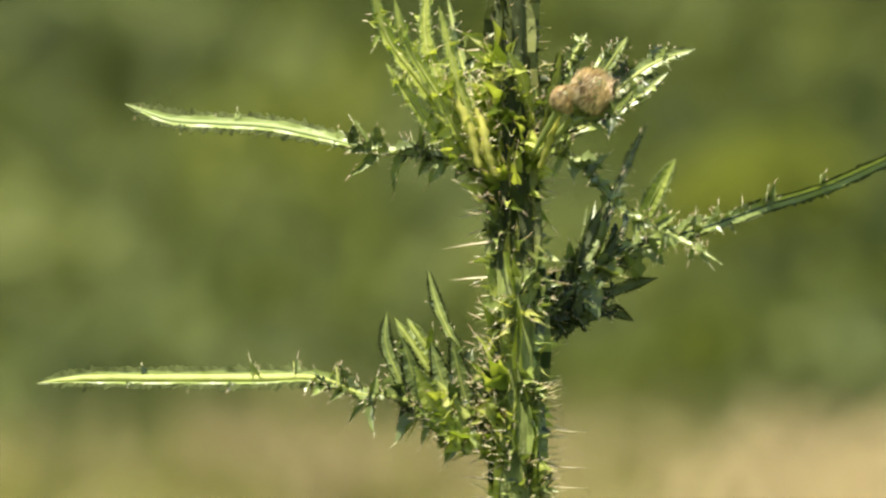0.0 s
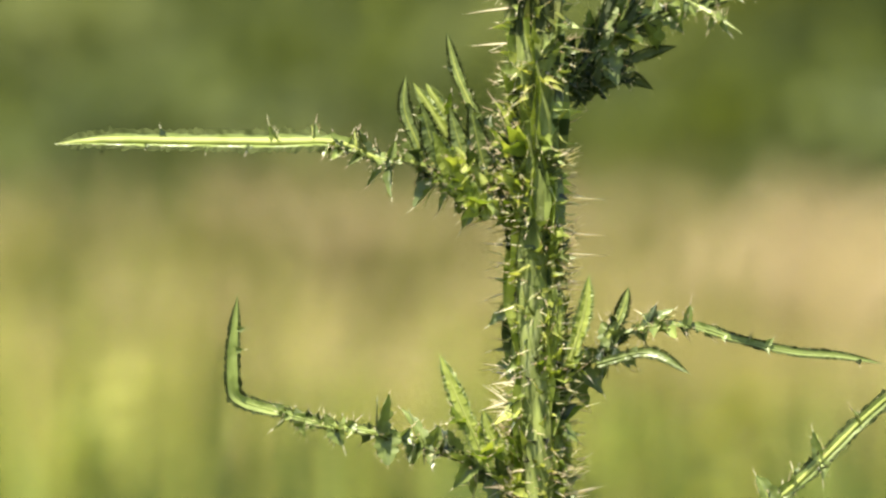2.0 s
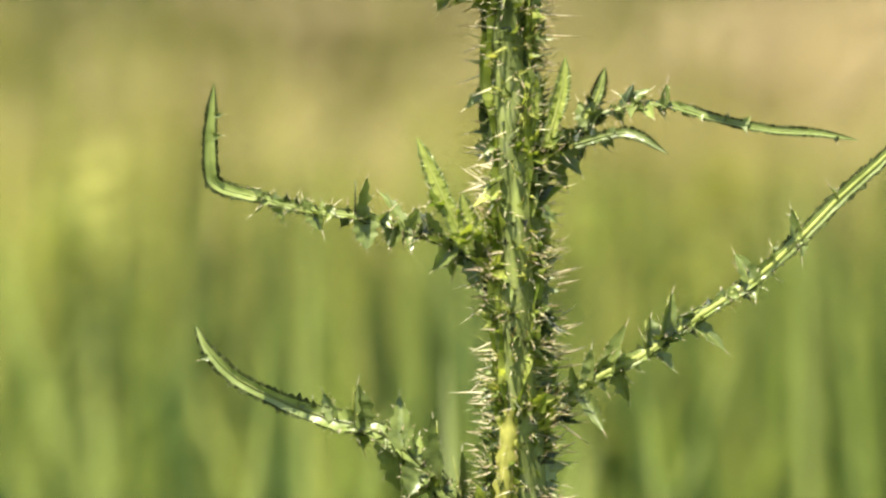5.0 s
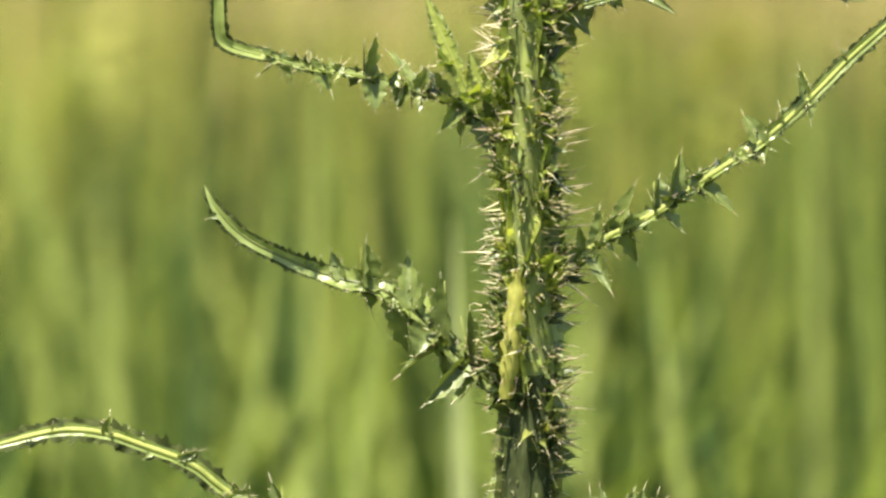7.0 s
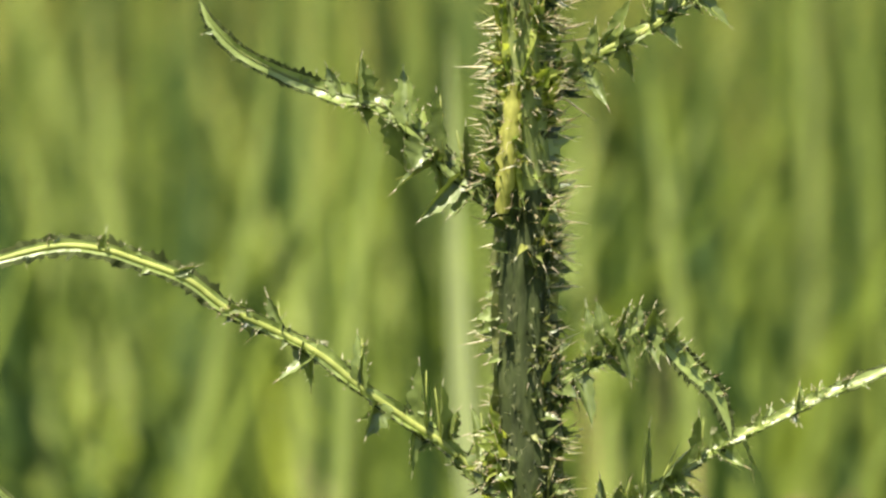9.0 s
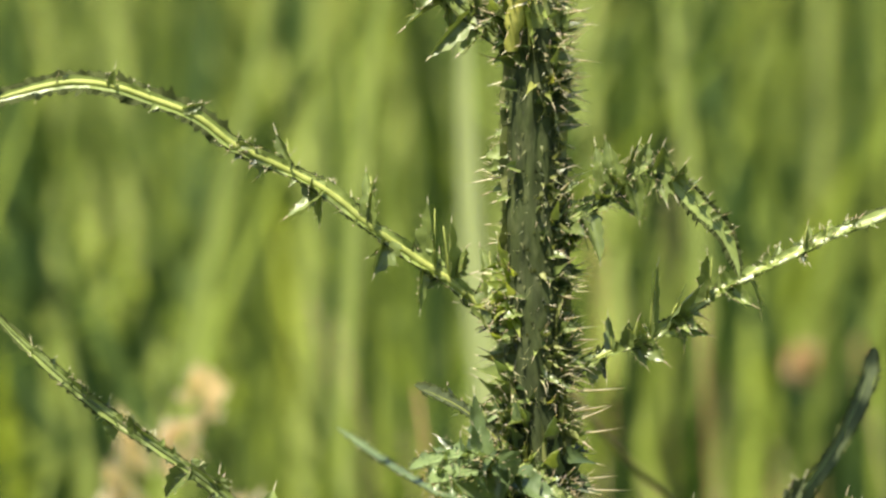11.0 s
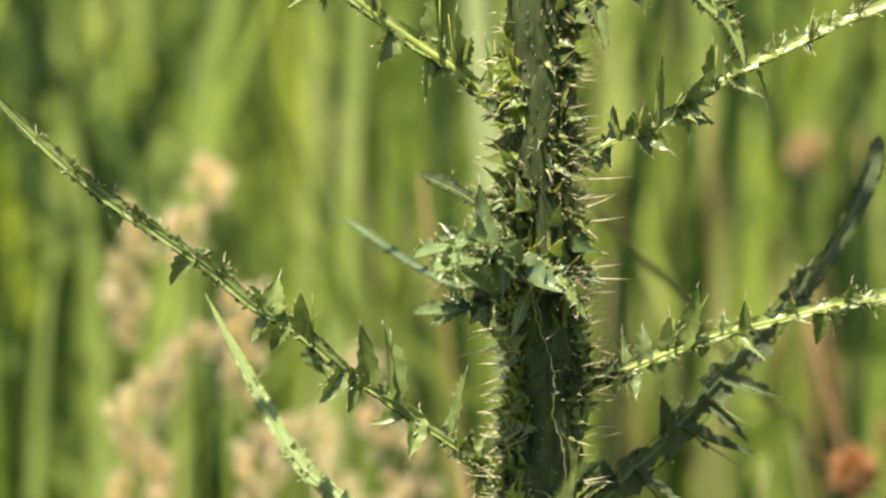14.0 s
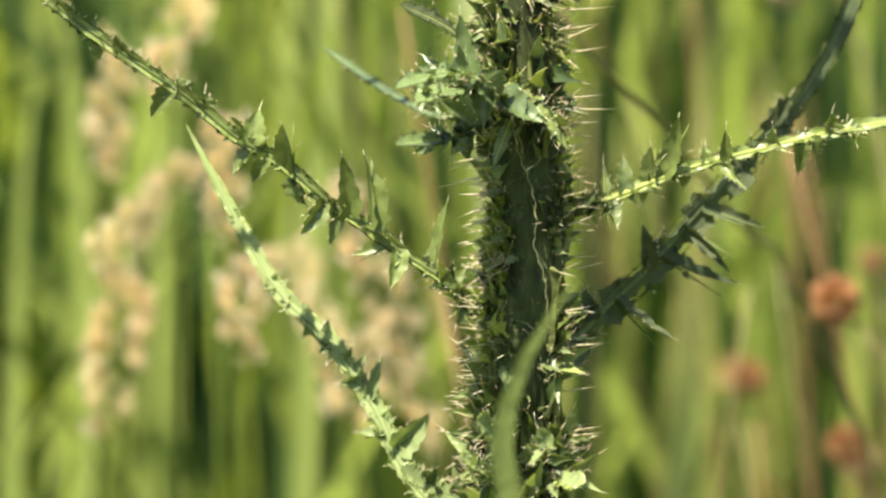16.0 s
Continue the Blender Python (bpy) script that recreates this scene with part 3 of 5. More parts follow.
# the field's ragged far edge: dry flowering clumps, olive herbs and fresh green ones
for k, (kind, x, y, h, w) in enumerate([
        ("tan", 0.74, 15.4, 0.66, 0.5), ("tan", 0.98, 15.9, 0.74, 0.5), ("tan", 1.12, 15, 0.7, 0.45), ("tan", 0.9, 14.4, 0.58, 0.5), ("tan", 1.3, 16.2, 0.68, 0.5), ("tan", 0.62, 13.4, 0.46, 0.4),
        ("olive", -0.3, 18, 0.72, 0.6), ("olive", 0.15, 18.6, 0.78, 0.5), ("olive", -0.85, 17.6, 0.66, 0.6), ("olive", 0.5, 17.4, 0.62, 0.4), ("olive", -1.3, 18.4, 0.6, 0.5), ("olive", -0.55, 16.2, 0.56, 0.5),
        ("olive", -0.15, 15.2, 0.55, 0.4), ("olive", 0.45, 18.8, 0.8, 0.5), ("olive", -0.62, 18.9, 0.8, 0.5), ("olive", 1.2, 18.3, 0.74, 0.5), ("olive", 0.22, 16.6, 0.6, 0.4), ("olive", -0.35, 13.2, 0.42, 0.4),
        ("tan", -0.62, 14.2, 0.5, 0.4), ("tan", -0.25, 16.8, 0.62, 0.35), ("tan", -0.85, 12.4, 0.44, 0.35), ("tan", -0.1, 12.2, 0.44, 0.3), ("tan", 0.18, 14, 0.52, 0.3), ("tan", 0.55, 10.8, 0.42, 0.35), ("tan", 0.35, 9.4, 0.4, 0.3), ("tan", -0.35, 11.6, 0.46, 0.35), ("tan", 0.05, 10.2, 0.42, 0.3), ("tan", 0.3, 11.8, 0.46, 0.35), ("tan", 0.75, 12, 0.46, 0.35), ("tan", -0.6, 10.2, 0.4, 0.3),
        ("green", -0.95, 15.8, 0.6, 0.5), ("green", -1.05, 13.6, 0.55, 0.5), ("green", -0.8, 11, 0.52, 0.4), ("green", 0.42, 15, 0.6, 0.3), ("green", 0.5, 12.6, 0.52, 0.3), ("green", 0.12, 11.4, 0.46, 0.3),
        ("green", -0.45, 10.4, 0.44, 0.4), ("green", 0.28, 13.2, 0.48, 0.25), ("green", -0.62, 9, 0.44, 0.3), ("green", 0.7, 9.2, 0.48, 0.3), ("green", -1.25, 17, 0.62, 0.5), ("green", 0.72, 18.6, 0.7, 0.4)]):
    if kind == "tan":
        tussock(700 + k, x, y, h, w, M_FARGRASS, TAN_CLUMP, M_FARHEAD)
    elif kind == "olive":
        tussock(700 + k, x, y, h, w, M_HERB, OLIVE_CLUMP)
    else:
        tussock(700 + k, x, y, h, w, M_MIDGRASS, GREEN_CLUMP)


def meadow_herb(seed, x, y, height, width, material, label):
    """A leafy herb in the grass: a few stems with oval leaves that spread all round."""
    rnd = random.Random(seed)
    herb = new("meadow_herb")
    herb.location = (x, y, -0.02)
    tagged(herb, label, "herb", group="leafy herbs in the meadow")
    for k in range(6):
        w = rnd.random() * 6.283
        top = Vector((math.cos(w) * width * rnd.uniform(0.1, 0.5), math.sin(w) * width * rnd.uniform(0.1, 0.5), height * rnd.uniform(0.7, 1.0)))
        line, _ = curve([(0, 0, 0), (top.x * 0.4, top.y * 0.4, top.z * 0.55), tuple(top)], 12)
        stem, leaves = Shape(), Shape()
        tube(stem, line, [0.004 * (1 - 0.06 * i) for i in range(13)], 5)
        for j in range(34):
            at = line[min(12, int(3 + 10 * rnd.random() ** 0.8))]
            turn = rnd.random() * 6.283
            d = Vector((math.cos(turn), math.sin(turn), rnd.uniform(-0.2, 0.8)))
            L = rnd.uniform(0.025, 0.06)
            tooth(leaves, leaves, at, d, Vector((0, rnd.uniform(-0.8, 0.2), 1)), L, L * rnd.uniform(0.45, 0.7), curl=rnd.uniform(-0.4, 0.1), fold=0.15, rnd=rnd, root=0.2)
        stem.object("stem", M_GRASS, herb)
        leaves.object("foliage", material, herb)


# dark and light herbs scattered between the near grass and the field
for k, (shade, x, y, h, w) in enumerate([("dark", -0.36, 5.2, 0.65, 0.22), ("light", -0.10, 5.6, 0.60, 0.20), ("dark", 0.16, 6.2, 0.60, 0.2), ("light", 0.30, 5.0, 0.65, 0.2), ("dark", 0.44, 6.6, 0.57, 0.22), ("light", -0.26, 6.8, 0.57, 0.22),
                                         ("dark", -0.44, 7.4, 0.57, 0.24), ("light", 0.08, 7.2, 0.55, 0.24), ("dark", -0.05, 4.2, 0.70, 0.18), ("light", 0.24, 4.0, 0.70, 0.18), ("dark", 0.34, 4.4, 0.68, 0.16), ("light", -0.32, 4.4, 0.70, 0.18),
                                         ("dark", -0.20, 8.4, 0.55, 0.26), ("light", 0.52, 8.2, 0.52, 0.26), ("dark", 0.36, 8.8, 0.52, 0.24), ("light", -0.55, 8.6, 0.55, 0.26)]):
    if shade == "dark":
        meadow_herb(900 + k, x, y, h, w, M_GRASS, "dark green leafy herb standing in the meadow grass")
    else:
        meadow_herb(900 + k, x, y, h, w, M_MIDGRASS, "light yellow-green leafy herb standing in the meadow grass")


# ---- the thistle ----
thistle = tagged(new("thistle"), "tall green marsh thistle with spiny winged stem and lobed leaves", "thistle")
STEM = [(20, 0, 0), (21, 0, 300), (22, 0, 500), (22, 0, 569), (22, 0, 600), (24, 0, 641), (22, 0, 667), (21, 0, 695), (21, 0, 724), (20, 0, 755), (21, 0, 780),
        (20, 0, 816), (20, 0, 856), (19, 0, 880), (18, 0, 902), (19, 0, 942), (17, 0, 984), (17, 0, 1026), (16, 0, 1075)]


def stem_radius(z):
    return float(np.interp(z, [0, 0.6, 0.65, 0.75, 0.9, 1.03, 1.08], [0.010, 0.0088, 0.0082, 0.0066, 0.0056, 0.0046, 0.0030]))


def build_stem():
    rnd = random.Random(5)
    line, length = curve(mm(STEM), 260)
    s = Shape()
    tube(s, line, [stem_radius(p.z) * rnd.uniform(0.95, 1.04) for p in line], 44, 11, 0.03)
    s.v = [tuple(Vector(q) + Vector((q[0] - 0.021, q[1], 0)) * 0.16 * noise.noise((q[0] * 300, q[1] * 300, q[2] * 90))) for q in s.v]
    stem = s.object("stem", M_STEM, thistle, "ridged dark green downy stem, yellow-green higher up")
    stem.data.materials.append(M_STEMTOP)
    for face in stem.data.polygons:
        z = face.center.z + 0.006 * noise.noise(face.center * 260)
        face.material_index = 1 if 0.786 < z < 0.962 else 0
    spines = Shape()
    for k in range(9):
        low, high, top = Shape(), Shape(), Shape()
        turn = 2 * math.pi * (k + 0.3 * rnd.random()) / 9
        last = None
        for i, p in enumerate(line):
            if p.z < 0.50:
                continue
            wing = low if p.z < 0.785 else high if p.z < 0.965 else top
            w = turn + 0.5 * math.sin(p.z * (17 + k) + k * 1.7) + 0.22 * math.sin(p.z * 90 + 2 * k)
            bare = 0.55 if 0.69 < p.z < 0.775 or 0.6 < p.z < 0.655 else 1.0
            thick = bare * 0.42 + 1.1 * noise.noise((k * 3.1, 0, p.z * 45))
            out = Vector((math.cos(w), math.sin(w), 0))
            if bare < 1 and abs(out.x) < 0.5:
                last = None
                continue
            r = stem_radius(p.z)
            wide = 0.0008 + 0.0013 * abs(math.sin(p.z * 95 + k * 2.2)) + rnd.uniform(0, 0.0008)
            side = Vector((-out.y, out.x, 0)) * 0.0012 * math.sin(p.z * 260 + k)
            edge = (p + out * r * 0.96, p + out * (r + wide) + side)
            if last:
                wing.add([*last, *edge], [(0, 1, 3, 2)])
            last = edge
            face = out.y < -0.3
            for rep in range(2):
                if rnd.random() < thick * (0.3 if face else 1.0):
                    d = out + Vector((-out.y, out.x, 0)) * rnd.uniform(-0.5, 0.5) + Vector((0, 0, rnd.uniform(-0.4, 0.55)))
                    L = rnd.choice((0.0016, 0.0022, 0.003, 0.0036, 0.0055)) * rnd.uniform(0.7, 1.3)
                    tooth(wing, spines, p + out * (r + wide * 0.4) + Vector((0, 0, rnd.uniform(-0.002, 0.002))), d, Vector((-out.y, out.x, rnd.uniform(-1, 1))), L, L * rnd.uniform(0.3, 0.6),
                          curl=rnd.uniform(-0.2, 0.5), fold=rnd.uniform(0, 0.6), prickle=rnd.choice((0.0014, 0.002, 0.0028, 0.0042, 0.006)) * rnd.uniform(0.7, 1.3))
        tagged(top.object("wing", M_WING, stem, "crisped spiny green wing"), kind="stuff")
        tagged(low.object("wing", M_WING, stem, "crisped spiny green wing"), kind="stuff")
        tagged(high.object("wing", M_YOUNG if k in (1, 3, 5, 6, 7) else M_LEAF, stem, "crisped spiny yellow-green wing"), kind="stuff")
    scurf = Shape()
    for k in range(900):
        p = line[rnd.randrange(118, 258)] + Vector((0, 0, rnd.uniform(-0.003, 0.003)))
        w = rnd.random() * 6.283
        if (0.69 < p.z < 0.775 or 0.6 < p.z < 0.655) and abs(math.cos(w)) < 0.7 and k % 5:
            continue
        out = Vector((math.cos(w), math.sin(w), 0))
        d = out * rnd.uniform(0.2, 0.9) + Vector((rnd.uniform(-0.6, 0.6), rnd.uniform(-0.6, 0.6), rnd.uniform(-1, 1)))
        tooth(scurf, spines if rnd.random() < 0.25 else scurf, p + out * stem_radius(p.z) * 0.97, d, out, rnd.uniform(0.001, 0.003), rnd.uniform(0.0007, 0.0018), curl=rnd.uniform(-0.3, 0.3), fold=rnd.uniform(0, 0.6), prickle=rnd.choice((0, 0.001, 0.002)))
    cover = [Shape(), Shape()]
    for k in range(420):
        z = rnd.uniform(0.787, 0.968)
        if noise.noise((3.3, 0, z * 60)) < rnd.uniform(-0.55, 0.35):
            continue
        w = rnd.uniform(-3.3, 0.15)
        out = Vector((math.cos(w), math.sin(w), 0))
        p = Vector((0.0195, 0, z)) + out * (stem_radius(z) + rnd.uniform(-0.0004, 0.0012))
        d = out * rnd.uniform(0.2, 0.9) + Vector((rnd.uniform(-0.7, 0.7), rnd.uniform(-0.3, 0.3), rnd.uniform(-0.6, 1.0)))
        L = rnd.uniform(0.002, 0.0052)
        tooth(cover[k % 2], spines if k % 9 == 0 else cover[k % 2], p, d, out + Vector((rnd.uniform(-0.8, 0.8), 0, rnd.uniform(-0.4, 0.8))), L, L * rnd.uniform(0.22, 0.42), curl=rnd.uniform(-0.3, 0.5), fold=rnd.uniform(0, 0.6), prickle=rnd.choice((0.0015, 0.0025, 0.004)))
    for ob, m in zip(cover, (M_FRESH, M_LEAF)):
        tagged(ob.object("scurf", m, stem, "crowded small yellow-green leaflets on the stem"), kind="stuff")
    for k in range(150):
        z = rnd.uniform(0.79, 0.90)
        w = rnd.uniform(-3.3, 0.15)
        out = Vector((math.cos(w), math.sin(w), rnd.uniform(-0.3, 0.3)))
        spike(spines, Vector((0.0195, 0, z)) + out * stem_radius(z), out + Vector((rnd.uniform(-0.7, 0.7), 0, rnd.uniform(-0.3, 0.5))), rnd.uniform(0.003, 0.0075), rnd.uniform(0.00014, 0.0003))
    for k in range(500):
        z = rnd.choice((rnd.uniform(0.596, 0.66), rnd.uniform(0.685, 0.78)))
        w = rnd.uniform(-3.4, 0.25)
        out = Vector((math.cos(w), math.sin(w), 0))
        d = out * rnd.uniform(0.15, 0.6) + Vector((rnd.uniform(-0.4, 0.4), 0, rnd.choice((-1, 1)) * rnd.uniform(0.4, 1)))
        at = float(np.interp(z, [q.z for q in line[::6]], [q.x for q in line[::6]]))
        tooth(scurf, scurf, Vector((at, 0, z)) + out * stem_radius(z) * 1.0, d, out, rnd.uniform(0.0008, 0.0022), rnd.uniform(0.0004, 0.0011), curl=rnd.uniform(-0.3, 0.3), fold=rnd.uniform(0, 0.6))
    # lighter olive teeth put the light on the stem's right side into colour
    olive = Shape()
    for k in range(230):
        z = rnd.choice((rnd.uniform(0.60, 0.66), rnd.uniform(0.69, 0.78), rnd.uniform(0.69, 0.78)))
        w = rnd.uniform(-1.35, 0.2)
        out = Vector((math.cos(w), math.sin(w), 0))
        at = float(np.interp(z, [q.z for q in line[::6]], [q.x for q in line[::6]]))
        L = rnd.uniform(0.0015, 0.0038)
        tooth(olive, spines if k % 4 == 0 else olive, Vector((at, 0, z)) + out * stem_radius(z), out * rnd.uniform(0.2, 0.9) + Vector((rnd.uniform(-0.4, 0.6), 0, rnd.uniform(-1, 1))), out + Vector((rnd.uniform(-0.6, 0.6), 0, rnd.uniform(-0.3, 0.7))), L, L * rnd.uniform(0.3, 0.55), curl=rnd.uniform(-0.3, 0.5), fold=rnd.uniform(0, 0.6), prickle=rnd.choice((0, 0.0012, 0.0025)))
    tagged(olive.object("scurf", M_WING, stem, "small olive teeth painting the stem's right side as lit"), kind="stuff")
    # knots of narrow teeth and pale spines: height, bearing of the middle, spread
    for k, (z0, mid, spread, count) in enumerate([(0.850, -0.5, 0.8, 22), (0.830, -0.7, 0.7, 26), (0.814, -0.6, 0.9, 30), (0.803, 0.0, 0.5, 18), (0.796, -2.9, 0.5, 16), (0.783, -0.5, 0.7, 26), (0.772, -0.3, 0.6, 18), (0.868, -2.6, 0.6, 18), (0.818, -2.9, 0.5, 20),
                                                  (0.900, -0.4, 0.7, 22), (0.912, -1.2, 0.9, 22), (0.928, -0.6, 0.6, 18), (0.945, -2.4, 0.6, 16), (0.700, -0.3, 0.5, 22), (0.722, -0.3, 0.5, 16), (0.690, -0.4, 0.6, 20), (0.664, -0.2, 0.5, 18), (0.650, -2.9, 0.4, 22), (0.630, -2.9, 0.4, 22)]):
        knot = Shape()
        at = float(np.interp(z0, [q.z for q in line[::6]], [q.x for q in line[::6]]))
        for j in range(count):
            w = mid + rnd.gauss(0, spread)
            z = z0 + rnd.gauss(0, 0.0028)
            out = Vector((math.cos(w), math.sin(w), 0))
            p = Vector((at, 0, z)) + out * stem_radius(z)
            d = out + Vector((rnd.uniform(-0.5, 0.5), -0.2, rnd.uniform(-0.45, 0.5)))
            L = rnd.uniform(0.0025, 0.0055)
            tooth(knot, spines, p, d, Vector((rnd.uniform(-0.6, 0.6), -0.4, 1)), L, L * rnd.uniform(0.3, 0.5), curl=rnd.uniform(-0.3, 0.4), fold=rnd.uniform(0.2, 0.7), prickle=rnd.uniform(0.002, 0.0045))
            if j % 3 == 0:
                spike(spines, p, d, rnd.uniform(0.005, 0.0085), 0.00024)
        tagged(knot.object("spiny_knot", (M_FRESH, M_LEAF, M_MID)[k % 3], stem, "knot of narrow spiny teeth on the stem"), kind="stuff")
    # pointed lobes of the wings that stand out at both edges, some hooked
    for k in range(185):
        z = rnd.uniform(0.60, 1.035)
        if 0.79 < z < 0.96 and k % 5 < 2 or z > 0.96 and k % 2:
            continue
        sg = 1 if rnd.random() < 0.58 else -1
        at = float(np.interp(z, [q.z for q in line[::6]], [q.x for q in line[::6]]))
        turn = rnd.uniform(-0.75, 0.5) * (1.0 if z < 0.96 else 0.45)
        out = Vector((sg * math.cos(turn), math.sin(turn), 0))
        claw = Shape()
        L = rnd.uniform(0.003, 0.0068) * (0.62 if z > 0.96 else 1.0 if z > 0.7 else 1.15)
        lobe(claw, spines, Vector((at, 0, z)) + out * stem_radius(z) * 0.93, out + Vector((0, 0, rnd.uniform(-0.5, 0.6))), Vector((rnd.uniform(-0.5, 0.5), -1, rnd.uniform(-0.2, 1))), L, L * rnd.uniform(0.42, 0.62), rnd.uniform(-0.45, 0.45), rnd.uniform(0.1, 0.6), rnd.uniform(0.0018, 0.0038), rnd)
        claw.object("stem_lobe", M_MID, stem, "pointed lobe of the stem's wing")
    for k in range(44):
        z = rnd.choice((rnd.uniform(0.69, 0.78), rnd.uniform(0.69, 0.78), rnd.uniform(0.60, 0.66)))
        w = rnd.choice((rnd.gauss(-2.5, 0.3), rnd.gauss(-0.6, 0.35)))
        out = Vector((math.cos(w), math.sin(w), 0))
        at = float(np.interp(z, [q.z for q in line[::6]], [q.x for q in line[::6]]))
        claw = Shape()
        L = rnd.uniform(0.003, 0.006)
        lobe(claw, spines, Vector((at, 0, z)) + out * stem_radius(z) * 0.95, out * 0.8 + Vector((math.copysign(0.6, out.x), 0, rnd.uniform(-0.6, 0.6))), Vector((rnd.uniform(-0.5, 0.5), -0.6, rnd.uniform(0.2, 1))), L, L * rnd.uniform(0.45, 0.7), rnd.uniform(-0.4, 0.4), rnd.uniform(0.1, 0.6), rnd.uniform(0.0015, 0.003), rnd)
        claw.object("stem_lobe", M_MID, stem, "pointed lobe of the stem's wing")
    tagged(scurf.object("scurf", M_SCURF, stem, "small crisped scales on the stem"), kind="stuff")
    for k in range(60):
        p = line[rnd.randrange(120, 226)]
        w = rnd.choice((0, math.pi)) + rnd.gauss(0, 0.6)
        out = Vector((math.cos(w), math.sin(w), rnd.uniform(-0.35, 0.35)))
        spike(spines, p + out * (stem_radius(p.z) + 0.001), out, rnd.uniform(0.004, 0.0085), 0.00027)
    tagged(spines.object("spine", M_SPINE, stem, "straw-coloured spines"), kind="stuff")
    down = Shape()
    for k in range(2200):
        p = line[rnd.randrange(115, 259)] + Vector((0, 0, rnd.uniform(-0.004, 0.004)))
        w = rnd.random() * 6.283
        out = Vector((math.cos(w), math.sin(w), rnd.uniform(-0.6, 0.6)))
        spike(down, p + out * stem_radius(p.z) * 0.95, out + Vector((rnd.uniform(-1, 1), rnd.uniform(-1, 1), rnd.uniform(-1, 1))) * 0.7, rnd.uniform(0.0015, 0.0045), 0.00006)
    tagged(down.object("down", M_DOWN, stem, "fine white cobwebby down"), kind="stuff")


build_stem()

# leaves, from the top of the stem downwards: midrib in mm; lobes as share of the length, reach in x and z, width
thistle_leaf(thistle, [(11, 0, 984), (-3, 4, 988), (-17, 8, 989), (-29, 11, 992), (-43, 15, 995), (-57, 19, 996), (-69, 22, 997), (-80, 25, 1001)],
             width=3.8, few=3, lobed=0.42, mat=M_MID, rib=M_PALE, tilt=45, tilt2=62, end=0.9, ribw=1.3, taper=0.3, foot=0.4, bush=36, web=0.9, rim=1.8,
             lobes=[(0.33, -4, 9, 2.0), (0.31, -8, -9, 2.2), (0.22, -6, -11, 2.5), (0.12, -6, -8, 3.5), (0.25, 6, 1, 2.8), (0.1, 9, -7, 4.2), (0.16, -4, -7, 2.8), (0.19, -3, 5, 1.7)])
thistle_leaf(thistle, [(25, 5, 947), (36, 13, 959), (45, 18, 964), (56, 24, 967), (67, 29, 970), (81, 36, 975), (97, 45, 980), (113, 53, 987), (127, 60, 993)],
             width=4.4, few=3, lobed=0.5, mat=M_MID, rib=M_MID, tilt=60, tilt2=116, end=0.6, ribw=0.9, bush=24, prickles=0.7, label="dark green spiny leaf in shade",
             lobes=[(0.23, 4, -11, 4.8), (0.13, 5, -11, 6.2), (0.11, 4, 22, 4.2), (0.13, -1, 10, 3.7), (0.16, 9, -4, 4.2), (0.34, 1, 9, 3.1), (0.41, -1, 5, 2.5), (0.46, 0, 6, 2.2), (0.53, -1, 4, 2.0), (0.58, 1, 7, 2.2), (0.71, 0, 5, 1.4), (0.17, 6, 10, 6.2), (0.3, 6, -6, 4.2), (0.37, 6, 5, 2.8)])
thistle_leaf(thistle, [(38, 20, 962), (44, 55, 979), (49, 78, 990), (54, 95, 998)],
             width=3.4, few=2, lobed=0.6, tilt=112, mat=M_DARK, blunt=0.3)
thistle_leaf(thistle, [(25, -5, 989), (34, -11, 985), (44, -19, 974), (53, -25, 969), (62, -30, 964), (68, -35, 960)],
             width=3, few=5, lobed=0.9, tilt=30, rib=M_LEAF, blunt=0.3,
             lobes=[(0.19, 8, -2, 3.1), (0.1, -3, -7, 1.4), (0.56, -1, -6, 3.5), (0.7, -1, -7, 2.8), (0.27, 5, 6, 2.2), (0.65, 6, 4, 2.5), (0.84, -2, -5, 2.2), (0.85, 4, -6, 2.0), (0.89, -1, 4, 1.7)])
thistle_leaf(thistle, [(49, -20, 971), (53, -23, 979), (57, -25, 986)],
             width=3.6, few=1, lobed=0.1, tilt=70, mat=M_YOUNG, blunt=0.3)
thistle_leaf(thistle, [(6, 0, 990), (-6, -4, 1006), (-14, -7, 1017), (-18, -10, 1032)],
             width=4.8, few=5, lobed=0.85, ribw=1.6, tilt=60, mat=M_YOUNG, bush=5, blunt=0.3)
thistle_leaf(thistle, [(2, 0, 997), (-4, 0, 1015), (-4, 0, 1031)],
             width=4.2, few=5, ribw=1.4, lobed=0.85, tilt=60, mat=M_YOUNG, bush=5, blunt=0.3)
thistle_leaf(thistle, [(9, 0, 995), (4, 6, 1014), (1, 10, 1028)],
             width=3, few=3, lobed=0.85, tilt=60, mat=M_LEAF, bush=5, blunt=0.3)
thistle_leaf(thistle, [(13, 0, 918), (-1, 0, 922), (-13, 0, 928), (-20, 0, 928), (-31, 0, 932), (-47, 0, 932), (-68, 0, 932), (-89, 0, 932), (-101, 0, 931)],
             width=3.6, few=4, lobed=0.42, mat=M_MID, tilt=45, tilt2=62, ribw=1.9, taper=0.15, foot=0.35, bush=50, web=0.9, rim=1.8,
             lobes=[(0.54, -2, 6, 1.7), (0.45, -1, 6, 1.8), (0.36, -1, 6, 2.0), (0.42, 0, -4, 1.7), (0.29, 2, 6, 2.0), (0.28, -2, -11, 2.5), (0.28, -8, -7, 2.0), (0.17, -5, -10, 4.5), (0.14, -3, -9, 3.4), (0.08, -5, -11, 3.9), (0.23, -1, 9, 3.7), (0.15, -2, 6, 3.7)])
